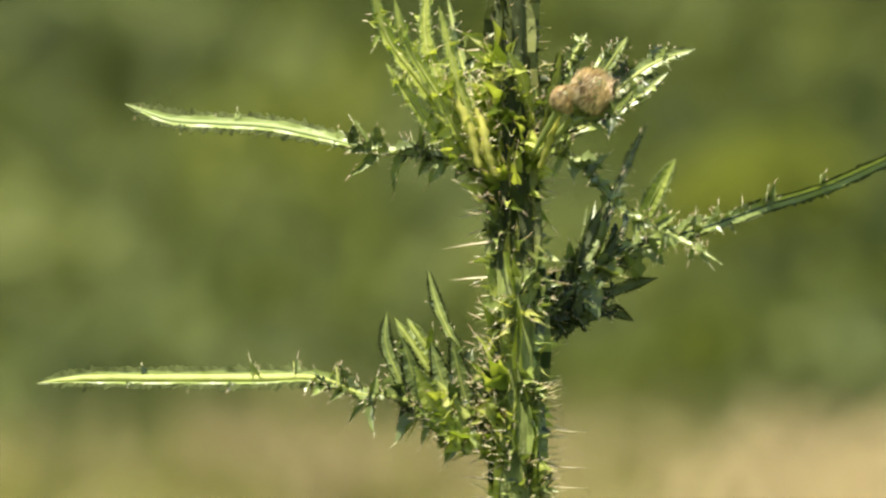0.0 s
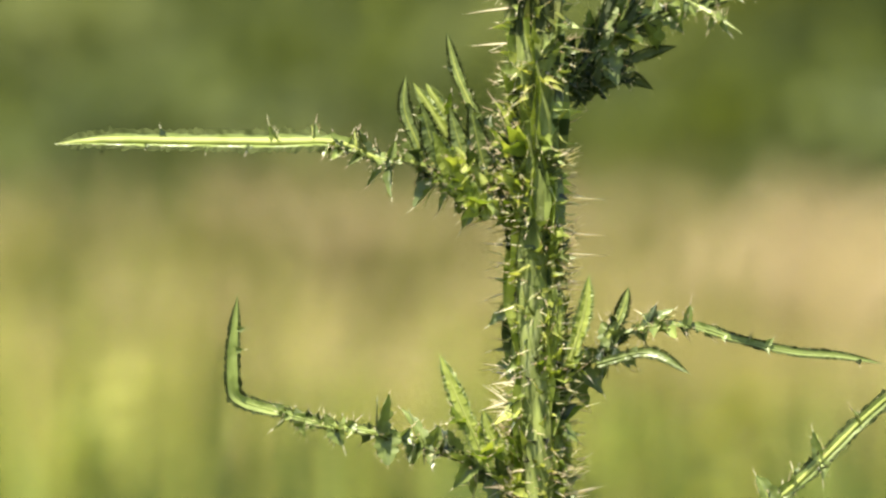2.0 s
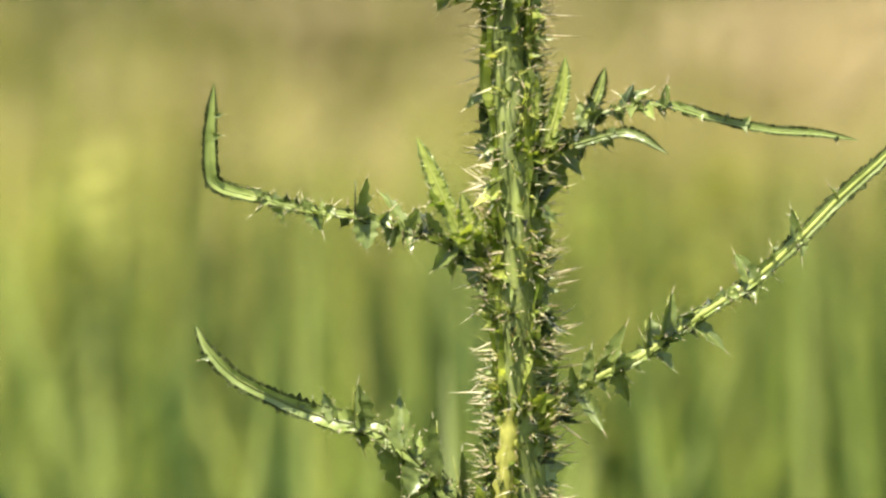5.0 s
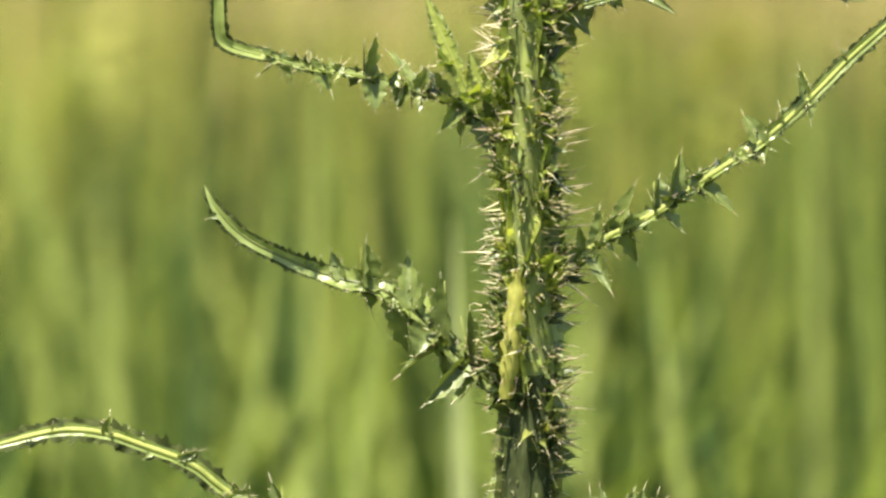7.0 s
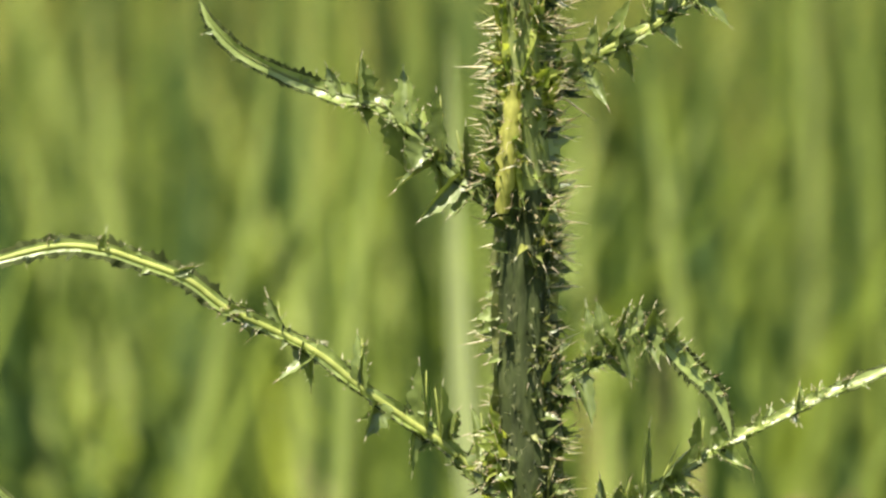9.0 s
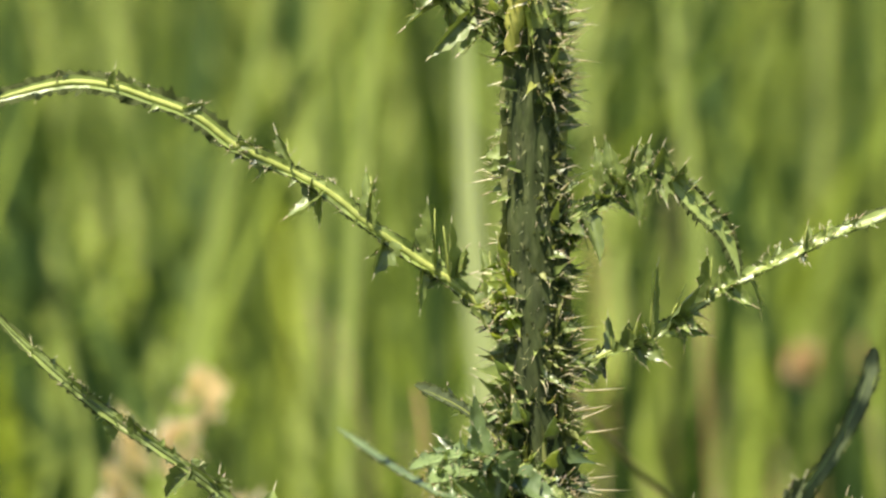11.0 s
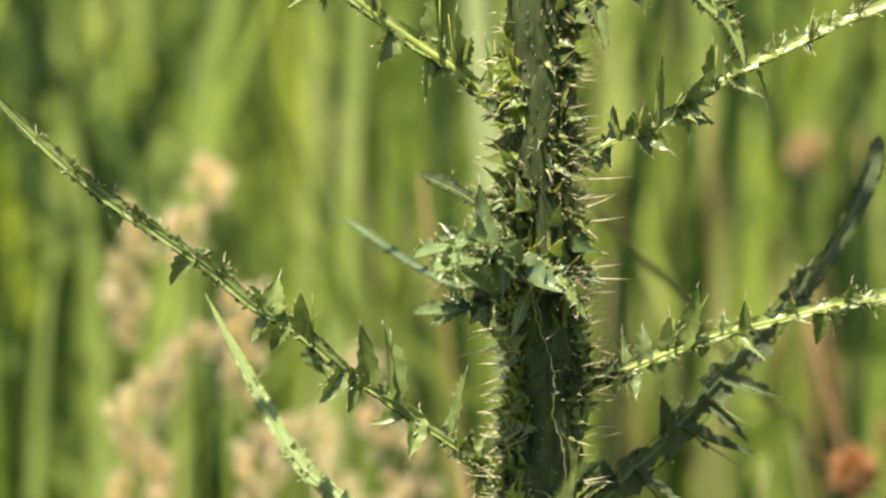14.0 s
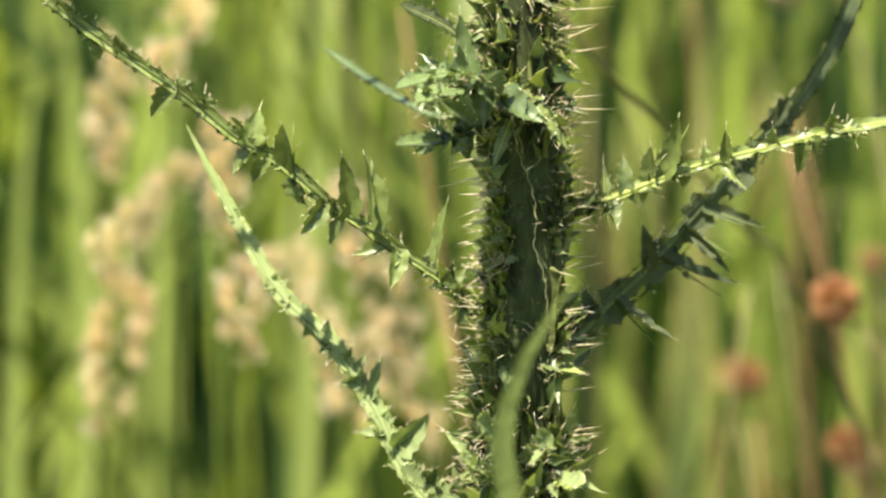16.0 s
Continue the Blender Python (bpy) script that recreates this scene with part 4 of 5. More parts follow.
thistle_leaf(thistle, [(6, -5, 922), (-3, -5, 933), (-12, -5, 947)],
             width=4, ribw=2.2, few=1, lobed=0.5, tilt=70, mat=M_YOUNG, bush=9, blunt=0.3)
thistle_leaf(thistle, [(1, 0, 932), (-6, 0, 942), (-9, 0, 947)],
             width=3.5, ribw=2.2, few=1, lobed=0.5, tilt=70, mat=M_YOUNG, bush=9, blunt=0.3)
thistle_leaf(thistle, [(5, 5, 936), (-1, 5, 949), (-4, 5, 960)],
             width=2.6, few=1, lobed=0.5, tilt=70, blunt=0.3)
thistle_leaf(thistle, [(-9, -8, 928), (-14, -8, 940), (-14, -8, 949)],
             width=3, few=1, lobed=0.5, tilt=70, blunt=0.3)
thistle_leaf(thistle, [(22, 0, 872), (32, 1, 878), (42, 3, 885), (50, 4, 887), (59, 5, 887), (69, 6, 884), (83, 7, 881), (95, 9, 880), (106, 10, 878)],
             width=3.2, few=4, lobed=0.5, tilt=40, tilt2=75, end=0.45, mat=M_MID, ribw=0.9, rib=M_LEAF,
             lobes=[(0.22, -4, 7, 4.5), (0.35, 5, 6, 3.7), (0.44, 2, 7, 2.0), (0.42, 2, -4, 2.2), (0.21, -1, -11, 4.2), (0.18, 9, -4, 3.9), (0.11, 6, -8, 3.9), (0.08, 5, -10, 3.7), (0.26, -1, 6, 3.4), (0.15, -3, 5, 3.4), (0.32, 1, -4, 2.8), (0.62, 1, 3, 1.3), (0.36, -5, 5, 2.0)])
thistle_leaf(thistle, [(34, -8, 878), (47, -12, 881), (57, -15, 876)],
             width=2.4, few=1, lobed=0.5, tilt=75, mat=M_MID, rib=M_LEAF, blunt=0.3)
thistle_leaf(thistle, [(20, -5, 874), (23, -5, 884), (25, -5, 895)],
             width=4, few=1, lobed=0.4, tilt=70, mat=M_YOUNG, bush=9, blunt=0.3)
thistle_leaf(thistle, [(27, -5, 877), (31, -5, 891), (32, -5, 900)],
             width=3.4, few=1, lobed=0.4, tilt=70, mat=M_YOUNG, blunt=0.3)
thistle_leaf(thistle, [(37, 0, 884), (40, 0, 890), (42, 0, 897)],
             width=2.6, few=1, lobed=0.4, tilt=70, blunt=0.3)
thistle_leaf(thistle, [(14, 0, 847), (3, -1, 853), (-8, -2, 857), (-19, -4, 860), (-32, -5, 862), (-44, -6, 865), (-54, -7, 868), (-56, -8, 872), (-56, -9, 882), (-55, -10, 894)],
             width=2.8, few=5, lobed=0.62, tilt=58, end=0.95, tilt2=80, ribw=0.9, rib=M_LEAF, bush=26,
             lobes=[(0.57, -1, -5, 3.9), (0.48, 2, -7, 3.9), (0.36, 1, -9, 5.3), (0.28, 0, -7, 3.9), (0.25, 0, -7, 3.4), (0.38, 0, 11, 3.4), (0.45, 3, 3, 2.8), (0.5, -1, 4, 2.5), (0.62, -1, 2, 2.1), (0.25, -5, 11, 3.1), (0.23, 2, 7, 3.4), (0.12, -5, -7, 3.7), (0.11, -1, -9, 3.1), (0.06, 1, -11, 3.7), (0.32, 4, 4, 3.1), (0.17, -5, 7, 3.1)])
thistle_leaf(thistle, [(7, -5, 853), (1, -5, 866), (-5, -5, 880)],
             width=4, few=1, lobed=0.5, tilt=70, mat=M_YOUNG, bush=9, blunt=0.3)
thistle_leaf(thistle, [(12, -5, 855), (8, -5, 860), (6, -5, 866)],
             width=3, few=1, lobed=0.5, tilt=70, mat=M_YOUNG, blunt=0.3)
thistle_leaf(thistle, [(28, 5, 808), (38, 6, 818), (50, 6, 824), (59, 7, 830), (68, 7, 836), (80, 8, 844), (90, 8, 853), (101, 9, 864), (111, 9, 873), (121, 10, 883)],
             width=4.4, few=4, lobed=0.6, tilt=50, tilt2=76, end=0.65, mat=M_MID, ribw=1.6, taper=0.5,
             lobes=[(0.12, 2, 10, 3.1), (0.17, 4, 14, 4.5), (0.26, 0, 10, 4.8), (0.3, 2, 14, 3.7), (0.27, 6, -6, 3.7), (0.37, 10, -8, 3.4), (0.52, -3, 9, 4.2), (0.53, 2, -6, 3.7), (0.59, -2, 5, 3.7), (0.65, 2, -6, 2.8), (0.65, -1, 9, 2.5), (0.77, -2, 5, 2.0), (0.1, 7, -12, 3.4), (0.19, 3, -10, 3.9), (0.35, 6, 7, 2.0)])
thistle_leaf(thistle, [(13, 0, 782), (2, 3, 791), (-7, 6, 800), (-16, 8, 806), (-28, 11, 809), (-39, 13, 813), (-51, 16, 819), (-58, 18, 826), (-61, 20, 832)],
             width=4.4, few=3, lobed=0.6, tilt=60, tilt2=104, end=0.7, mat=M_MID, ribw=1.2, rib=M_FRESH, bush=20, web=1.15, rim=1.2,
             lobes=[(0.63, 0, 3, 2.2), (0.53, -3, 8, 3.1), (0.47, 0, 12, 4.8), (0.47, 2, -9, 5.1), (0.38, 0, -9, 4.5), (0.33, -1, -13, 5.3), (0.32, 0, 15, 5.1), (0.22, -4, -7, 7.0), (0.18, -1, 19, 4.8), (0.2, 1, -13, 5.1), (0.18, -15, -6, 2.5), (0.12, -12, -12, 4.2), (0.1, -3, 15, 3.9), (0.07, -7, -9, 4.8), (0.42, -9, -1, 2.8)])
thistle_leaf(thistle, [(14, 0, 708), (2, -2, 720), (-9, -4, 728), (-20, -6, 736), (-31, -7, 745), (-44, -9, 752), (-54, -11, 757), (-63, -12, 764), (-75, -14, 769), (-84, -15, 772), (-95, -16, 773), (-109, -18, 770), (-122, -20, 766)],
             width=5.0, few=3, lobed=0.55, mat=M_MID, tilt=55, tilt2=72, end=0.65, ribw=1.7, taper=0.35, bush=24, rim=1.8,
             lobes=[(0.75, 0, 6, 2.1), (0.84, -1, 3, 1.7), (0.64, 7, 2, 1.7), (0.55, -2, -1, 2.8), (0.44, -1, 11, 3.7), (0.47, -5, -4, 4.2), (0.38, -10, -9, 3.1), (0.39, 1, -11, 2.5), (0.29, 0, 15, 3.7), (0.3, 0, 11, 2.8), (0.26, -4, -10, 5.3), (0.16, 0, 19, 5.6), (0.13, -2, 17, 4.5), (0.15, -6, -4, 2.8), (0.18, -2, -13, 2.5), (0.04, -1, 20, 4.2), (0.04, 3, 9, 6.2), (0.09, 6, -10, 4.8), (0.54, 6, 0, 2.0)])
thistle_leaf(thistle, [(25, -2, 733), (31, -3, 738), (38, -4, 743), (45, -5, 749), (50, -6, 751), (55, -6, 748), (62, -7, 741), (68, -8, 735), (71, -9, 728), (72, -10, 723)],
             width=4.6, few=4, lobed=0.55, tilt=45, tilt2=80, mat=M_MID, ribw=1.0, rib=M_LEAF, blunt=0.6, end=0.95, rim=1.5,
             lobes=[(0.25, -3, 14, 3.9), (0.36, 2, 10, 4.2), (0.42, 1, 8, 3.4), (0.48, 2, 8, 3.9), (0.56, 4, 6, 3.7), (0.62, 4, 4, 2.4), (0.68, 4, 3, 2.2), (0.75, 4, 2, 2.0), (0.82, 4, 1, 1.8), (0.31, -2, 13, 4.4), (0.46, 2, -11, 3.7), (0.5, 3, -8, 2.5), (0.38, 3, -13, 3.7), (0.28, 9, -8, 3.9), (0.16, 6, -13, 3.9), (0.14, 3, -12, 3.1), (0.32, -3, 6, 3.1), (0.22, 6, 1, 3.7)])
thistle_leaf(thistle, [(31, 0, 699), (41, 2, 704), (49, 4, 706), (59, 6, 713), (71, 9, 720), (84, 12, 726), (95, 15, 731), (108, 17, 736), (121, 20, 741)],
             width=3.6, few=3, lobed=0.8, tilt=50, mat=M_MID, ribw=0.9, bush=18, end=0.8,
             lobes=[(0.11, 0, 10, 2.8), (0.16, 2, 9, 3.9), (0.21, 1, 21, 2.0), (0.27, 6, 13, 3.9), (0.39, 1, 13, 3.4), (0.44, 6, 4, 3.7), (0.44, 7, -7, 3.9), (0.29, 10, -4, 3.7), (0.32, 2, -10, 3.1), (0.19, 7, -6, 4.2), (0.16, 5, -6, 3.4), (0.66, 1, 7, 2.5), (0.72, 1, 4, 2.2), (0.8, 3, 3, 2.2), (0.56, 1, 5, 2.0), (0.06, -1, -7, 3.7), (0.5, 6, -11, 1.1)])
thistle_leaf(thistle, [(13, 0, 614), (3, 1, 624), (-6, 2, 630), (-16, 3, 637), (-27, 4, 644), (-39, 6, 654), (-50, 7, 660), (-61, 8, 669), (-74, 9, 678), (-89, 11, 688), (-101, 12, 698), (-114, 14, 710), (-124, 15, 722)],
             width=3.2, few=3, lobed=0.85, tilt=80, ribw=1.3, taper=0.5, mat=M_MID, rib=M_MID, bush=14, end=0.5, channel=0.5, web=0.85,
             lobes=[(0.85, -1, 3, 2.5), (0.78, 0, 3, 3.1), (0.74, 0, 2, 3.1), (0.7, 1, -8, 3.4), (0.66, -1, 6, 2.2), (0.65, 3, 1, 2.8), (0.57, -8, -8, 4.5), (0.56, -2, 5, 4.5), (0.52, 0, 6, 3.7), (0.49, -1, -3, 1.7), (0.43, 1, 11, 5.3), (0.42, -8, -7, 5.3), (0.4, -6, -8, 3.4), (0.36, 0, 15, 5.1), (0.35, 1, -9, 4.8), (0.3, -6, -10, 4.8), (0.29, -1, -11, 4.2), (0.26, 0, 18, 4.8), (0.22, 1, 20, 5.3), (0.18, -10, -5, 3.4), (0.17, -1, -11, 4.2), (0.11, 2, 20, 3.4), (0.07, 3, 7, 4.8), (0.06, -1, -9, 4.2), (0.12, -3, -4, 3.4)])
thistle_leaf(thistle, [(21, -5, 667), (14, -20, 677), (6, -35, 683), (-3, -48, 684), (-10, -60, 683)],
             width=6, few=4, lobed=0.9, tilt=40, mat=M_GREY, rib=M_GREY, label="grey-green downy leaf turned to the light",
             lobes=[(0.48, -5, 15, 4.2), (0.57, -10, 5, 3.7), (0.43, 6, -8, 7.6), (0.53, 0, 9, 3.4), (0.72, -9, -2, 3.1), (0.23, 10, -10, 6.2), (0.33, -1, -11, 7.3)])
thistle_leaf(thistle, [(14, 0, 666), (0, 42, 660), (-9, 70, 660), (-18, 100, 661), (-31, 140, 664)],
             width=2.0, few=3, lobed=0.5, tilt=40, mat=M_GREY, rib=M_GREY)
thistle_leaf(thistle, [(21, -9, 672), (17, -14, 664), (14, -17, 656)],
             width=4.0, few=3, lobed=0.6, tilt=75, mat=M_MID, blunt=0.4)
thistle_leaf(thistle, [(14, -5, 669), (4, -20, 665), (-10, -40, 666)],
             width=5, few=3, lobed=0.6, tilt=40, mat=M_GREY,
             lobes=[(0.23, -9, 8, 4.8), (0.42, -1, -7, 5.6), (0.6, -6, -5, 4.2), (0.23, 1, -10, 6.2)])
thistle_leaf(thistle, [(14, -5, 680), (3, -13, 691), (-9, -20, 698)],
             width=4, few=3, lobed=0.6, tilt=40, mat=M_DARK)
thistle_leaf(thistle, [(33, 0, 642), (46, 3, 646), (57, 6, 650), (70, 8, 654), (80, 11, 656), (93, 13, 659), (110, 17, 662), (124, 20, 663)],
             width=4.0, few=3, lobed=0.85, tilt=50, mat=M_MID, ribw=1.5, bush=18,
             lobes=[(0.08, 1, 5, 2.0), (0.11, 0, 11, 2.5), (0.25, 0, 11, 4.2), (0.28, 8, 16, 4.8), (0.4, 0, 6, 2.8), (0.45, 1, 9, 2.8), (0.43, 8, -8, 2.0), (0.6, -1, 6, 3.4), (0.65, 1, -11, 3.7), (0.68, 3, -7, 3.4), (0.74, 1, 7, 4.2), (0.11, 2, -8, 4.8), (0.21, 1, -6, 2.8), (0.79, 5, -3, 4.8), (0.06, -1, 5, 3.4), (0.33, 2, -6, 3.1)])
# its shaded underside is put into the dark leaf colour
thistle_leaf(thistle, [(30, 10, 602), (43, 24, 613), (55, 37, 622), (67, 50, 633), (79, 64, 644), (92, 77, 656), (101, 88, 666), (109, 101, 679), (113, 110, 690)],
             width=7.0, few=3, lobed=0.65, tilt=118, mat=M_DARK, rib=M_PALE, ribw=1.5, bush=8, end=0.7, web=1.25, label="large leaf painted dark with shade, bending away behind the stem", blunt=0.93,
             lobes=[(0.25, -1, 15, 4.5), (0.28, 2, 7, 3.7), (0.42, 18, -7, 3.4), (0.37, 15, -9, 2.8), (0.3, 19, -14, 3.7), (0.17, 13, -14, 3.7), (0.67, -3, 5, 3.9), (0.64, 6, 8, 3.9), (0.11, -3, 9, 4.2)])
thistle_leaf(thistle, [(14, 0, 554), (-6, 10, 571), (-16, 17, 589), (-28, 25, 605), (-40, 30, 616), (-51, 38, 633), (-64.5, 47, 657)],
             width=3.4, few=5, lobed=0.7, tilt=50, mat=M_PALE, rib=M_PALE, ribw=1.8, taper=0.6, blunt=0.5, end=1.0, web=1.2, label="pale upright leaf",
             lobes=[(0.61, -3, -1, 2.2), (0.57, -2, -5, 2.2), (0.47, 4, 3, 3.1), (0.38, 4, 12, 2.8), (0.42, -6, -1, 3.1), (0.28, 11, 8, 6.2), (0.31, -8, -2, 3.4), (0.5, -3, -5, 2.0)])
thistle_leaf(thistle, [(22, -8, 576), (25, -13, 583), (29, -18, 589)],
             width=5.5, few=5, lobed=0.8, bush=14, tilt=60, mat=M_PALE, rib=M_PALE, label="pale downy leaf at the stem")
thistle_leaf(thistle, [(23, -6, 569), (30, -15, 576), (37, -22, 577)],
             width=5.5, few=5, lobed=0.8, bush=14, tilt=40, mat=M_PALE, rib=M_PALE, label="pale downy leaf at the stem")
thistle_leaf(thistle, [(17, -8, 572), (11, -18, 580), (6, -25, 584)],
             width=5.5, few=5, lobed=0.8, bush=14, tilt=45, mat=M_PALE, rib=M_PALE, label="pale downy leaf at the stem")
thistle_leaf(thistle, [(13, -4, 567), (-1, -8, 573), (-9, -10, 579)],
             width=5.5, few=5, lobed=0.8, bush=14, tilt=45, mat=M_PALE, rib=M_PALE, label="pale downy leaf at the stem")
thistle_leaf(thistle, [(19, -8, 582), (14, -15, 589), (10, -20, 593)],
             width=5.5, few=5, lobed=0.8, bush=14, tilt=60, mat=M_PALE, rib=M_PALE, label="pale downy leaf at the stem")
thistle_leaf(thistle, [(14, -6, 667), (11, -13, 674), (7, -18, 678), (1, -24, 679)],
             width=6, few=4, lobed=0.9, tilt=40, mat=M_GREY, rib=M_GREY, bush=30, label="grey-green downy leaf turned to the light")
thistle_leaf(thistle, [(19, -11, 677), (24, -15, 672), (29, -17, 667), (33, -18, 661)],
             width=4.2, few=4, lobed=0.9, tilt=60, mat=M_LEAF, rib=M_PALE, bush=16, blunt=0.4, label="bright pointed leaf bending down before the stem")
thistle_leaf(thistle, [(14, -14, 674), (10, -19, 677), (1, -29, 677), (-5, -36, 676)],
             width=9, few=4, lobed=0.9, tilt=25, mat=M_GREY, rib=M_GREY, bush=24, label="grey-green downy leaf turned to the light")
# narrow leaves right of the stem, its shade painted into their colour
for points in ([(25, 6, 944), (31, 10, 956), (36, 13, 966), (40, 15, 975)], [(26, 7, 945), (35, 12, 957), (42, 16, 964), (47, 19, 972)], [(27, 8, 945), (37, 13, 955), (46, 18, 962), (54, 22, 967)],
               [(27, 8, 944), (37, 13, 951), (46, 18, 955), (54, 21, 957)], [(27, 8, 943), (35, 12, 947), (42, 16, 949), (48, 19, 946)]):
    thistle_leaf(thistle, points, width=3.6, few=2, lobed=0.7, tilt=112, mat=M_DARK, rib=M_DARK, bush=8, blunt=0.3, prickles=0.5, label="narrow leaf with the stem's shade painted dark green")
thistle_leaf(thistle, [(8, -4, 914), (1, -5, 928), (-3, -6, 941)],
             width=6, few=2, lobed=0.6, tilt=70, mat=M_LEAF, bush=12, blunt=0.3)
thistle_leaf(thistle, [(10, 0, 914), (5, -2, 929), (2, -4, 942)],
             width=6, few=2, lobed=0.6, tilt=70, mat=M_MID, bush=12, blunt=0.3)
thistle_leaf(thistle, [(2, -6, 917), (-6, -8, 929), (-10, -10, 942)],
             width=6, few=2, lobed=0.6, tilt=70, mat=M_MID, bush=12, blunt=0.3)
thistle_leaf(thistle, [(5, -8, 917), (-2, -11, 924), (-7, -14, 935)],
             width=6, few=2, lobed=0.6, tilt=70, mat=M_YOUNG, bush=12, blunt=0.3)


def axil_tuft(z, toward, count, size, reach, seed, material=None, round_stem=0.9):
    """Crowded small spiny leaflets where a leaf joins the stem. toward: -1 or 1 in x."""
    rnd = random.Random(seed)
    cx = float(np.interp(z, [p[2] for p in STEM], [p[0] for p in STEM])) * 0.001
    z *= 0.001
    bits, thorns = Shape(), Shape()
    for k in range(count):
        a = rnd.gauss(0, round_stem)
        out = Vector((math.cos(a) * toward, -abs(math.sin(a)) if rnd.random() < 0.75 else math.sin(a), 0))
        p = Vector((cx, 0, z)) + out * stem_radius(z) * rnd.uniform(0.8, 1.0) + Vector((0, 0, rnd.gauss(0, 0.35) * reach * 0.001))
        p += out * max(0, rnd.gauss(0, 0.07)) * reach * 0.001
        d = out * rnd.uniform(0.1, 1.0) + Vector((rnd.uniform(-0.5, 0.5), rnd.uniform(-0.5, 0.2), rnd.uniform(-0.5, 1.3)))
        L = size * 0.001 * rnd.uniform(0.4, 1.2)
        tooth(bits, thorns, p, d, Vector((rnd.uniform(-0.7, 0.7), -1, rnd.uniform(-0.5, 0.8))), L, L * rnd.uniform(0.35, 0.6), curl=rnd.uniform(-0.2, 0.4), fold=rnd.uniform(0.1, 0.5), prickle=rnd.uniform(0.0015, 0.0045))
    ob = bits.object("leaf_tuft", material or M_LEAF, thistle, "crowded small spiny leaflets in a leaf axil")
    tagged(thorns.object("spine", M_SPINE, ob), kind="stuff")


# height of each knot of leaflets on the stem, side, number, size, reach (mm)
for k, (z, side, count, size, reach, young) in enumerate([
        (992, -1, 46, 7, 16, 1), (984, 1, 40, 6, 15, 1), (972, -1, 26, 6, 11, 0), (955, 1, 22, 6, 12, 0), (928, -1, 52, 7, 18, 0), (918, -1, 26, 6, 12, 1),
        (905, 1, 16, 6, 8, 0), (880, 1, 44, 7, 15, 1), (868, 1, 26, 6, 10, 0), (852, -1, 46, 6, 14, 1), (842, -1, 24, 6, 9, 0), (830, 1, 14, 6, 8, 0), (812, 1, 34, 6, 12, 1), (800, -1, 14, 6, 9, 0),
        (788, -1, 44, 7, 16, 0), (770, 1, 18, 6, 9, 0), (738, 1, 30, 6, 14, 0), (722, 1, 12, 6, 9, 0), (716, -1, 44, 7, 15, 1), (703, 1, 30, 6, 13, 0), (690, -1, 10, 6, 8, 0),
        (684, -1, 50, 9, 20, 0), (676, -1, 60, 10, 24, 3), (670, -1, 60, 9, 22, 0), (668, 1, 34, 9, 18, 3), (666, 1, 34, 6, 11, 0), (648, -1, 44, 6, 13, 1), (634, -1, 46, 7, 14, 1), (612, -1, 50, 7, 15, 1), (626, -1, 30, 8, 14, 0), (984, -1, 60, 7, 14, 1), (990, 1, 40, 6, 12, 1), (997, -1, 70, 8, 18, 1), (1003, -1, 50, 7, 18, 1), (928, -1, 30, 9, 20, 1), (644, 1, 44, 6, 13, 0), (622, -1, 48, 7, 15, 0), (607, 1, 34, 8, 13, 0), (592, -1, 60, 9, 20, 0), (584, -1, 60, 11, 26, 2), (580, 1, 50, 9, 18, 0), (574, 1, 60, 10, 24, 2), (570, -1, 70, 11, 30, 2), (566, -1, 60, 10, 26, 0)]):
    axil_tuft(z, side, count, size, reach, 300 + k, (M_MID if 686 < z < 775 and not young else M_LEAF, M_YOUNG, M_PALE, M_GREY)[young], 0.4 if (605 < z < 660 or z == 716) and side < 0 else 0.62)


# single long spines that stand out from the stem: foot and tip in x and z (mm)
def long_spine(foot, way, length, r):
    one = Shape()
    spike(one, foot, way, length, r)
    one.object("spine", M_SPINE, thistle, "long straw-coloured spine")


for x0, z0, x1, z1 in [(28, 919, 36, 918), (27, 910, 37, 909), (27, 905, 37, 904), (30, 846, 35, 847), (30, 843, 36, 844), (29, 831, 37, 833), (29, 825, 38, 827), (28, 845, 37, 847), (28, 832, 37, 833), (28, 825, 37, 827), (31, 808, 38, 802), (28, 778, 38, 776), (28, 789, 36, 790), (28, 769, 35, 766), (32, 694, 45, 694), (31, 689, 41, 690), (33, 669, 46, 668), (26, 761, 33, 761), (33, 687, 41, 690), (31, 683, 44, 684)]:
    long_spine(Vector((x0, -2, z0)) * 0.001, Vector((x1 - x0, -1, z1 - z0)), 0.001 * math.hypot(x1 - x0, z1 - z0), 0.00036)
for x0, z0, x1, z1 in [(12, 868, 6, 873), (12, 868, 4, 866), (12, 816, 2, 817), (13, 813, 7, 814), (12, 802, 6, 802), (13, 748, 3, 747), (13, 662, 4, 664), (13, 652, 0, 650), (13, 644, 5, 642), (13, 647, 5, 648), (13, 966, -1, 965), (11, 957, 1, 957)]:
    long_spine(Vector((x0, -2, z0)) * 0.001, Vector((x1 - x0, -1, z1 - z0)), 0.001 * math.hypot(x1 - x0, z1 - z0), 0.00036)
rnd = random.Random(41)
for k in range(44):
    z = rnd.uniform(0.585, 0.672)
    sg = -1 if k % 3 else 1
    foot = Vector((0.023 + sg * (stem_radius(z) + rnd.uniform(0, 0.004)), rnd.uniform(-0.008, 0), z))
    long_spine(foot, Vector((sg, rnd.uniform(-0.6, 0.2), rnd.uniform(-0.25, 0.35))), rnd.uniform(0.004, 0.0095), rnd.uniform(0.0002, 0.00036))


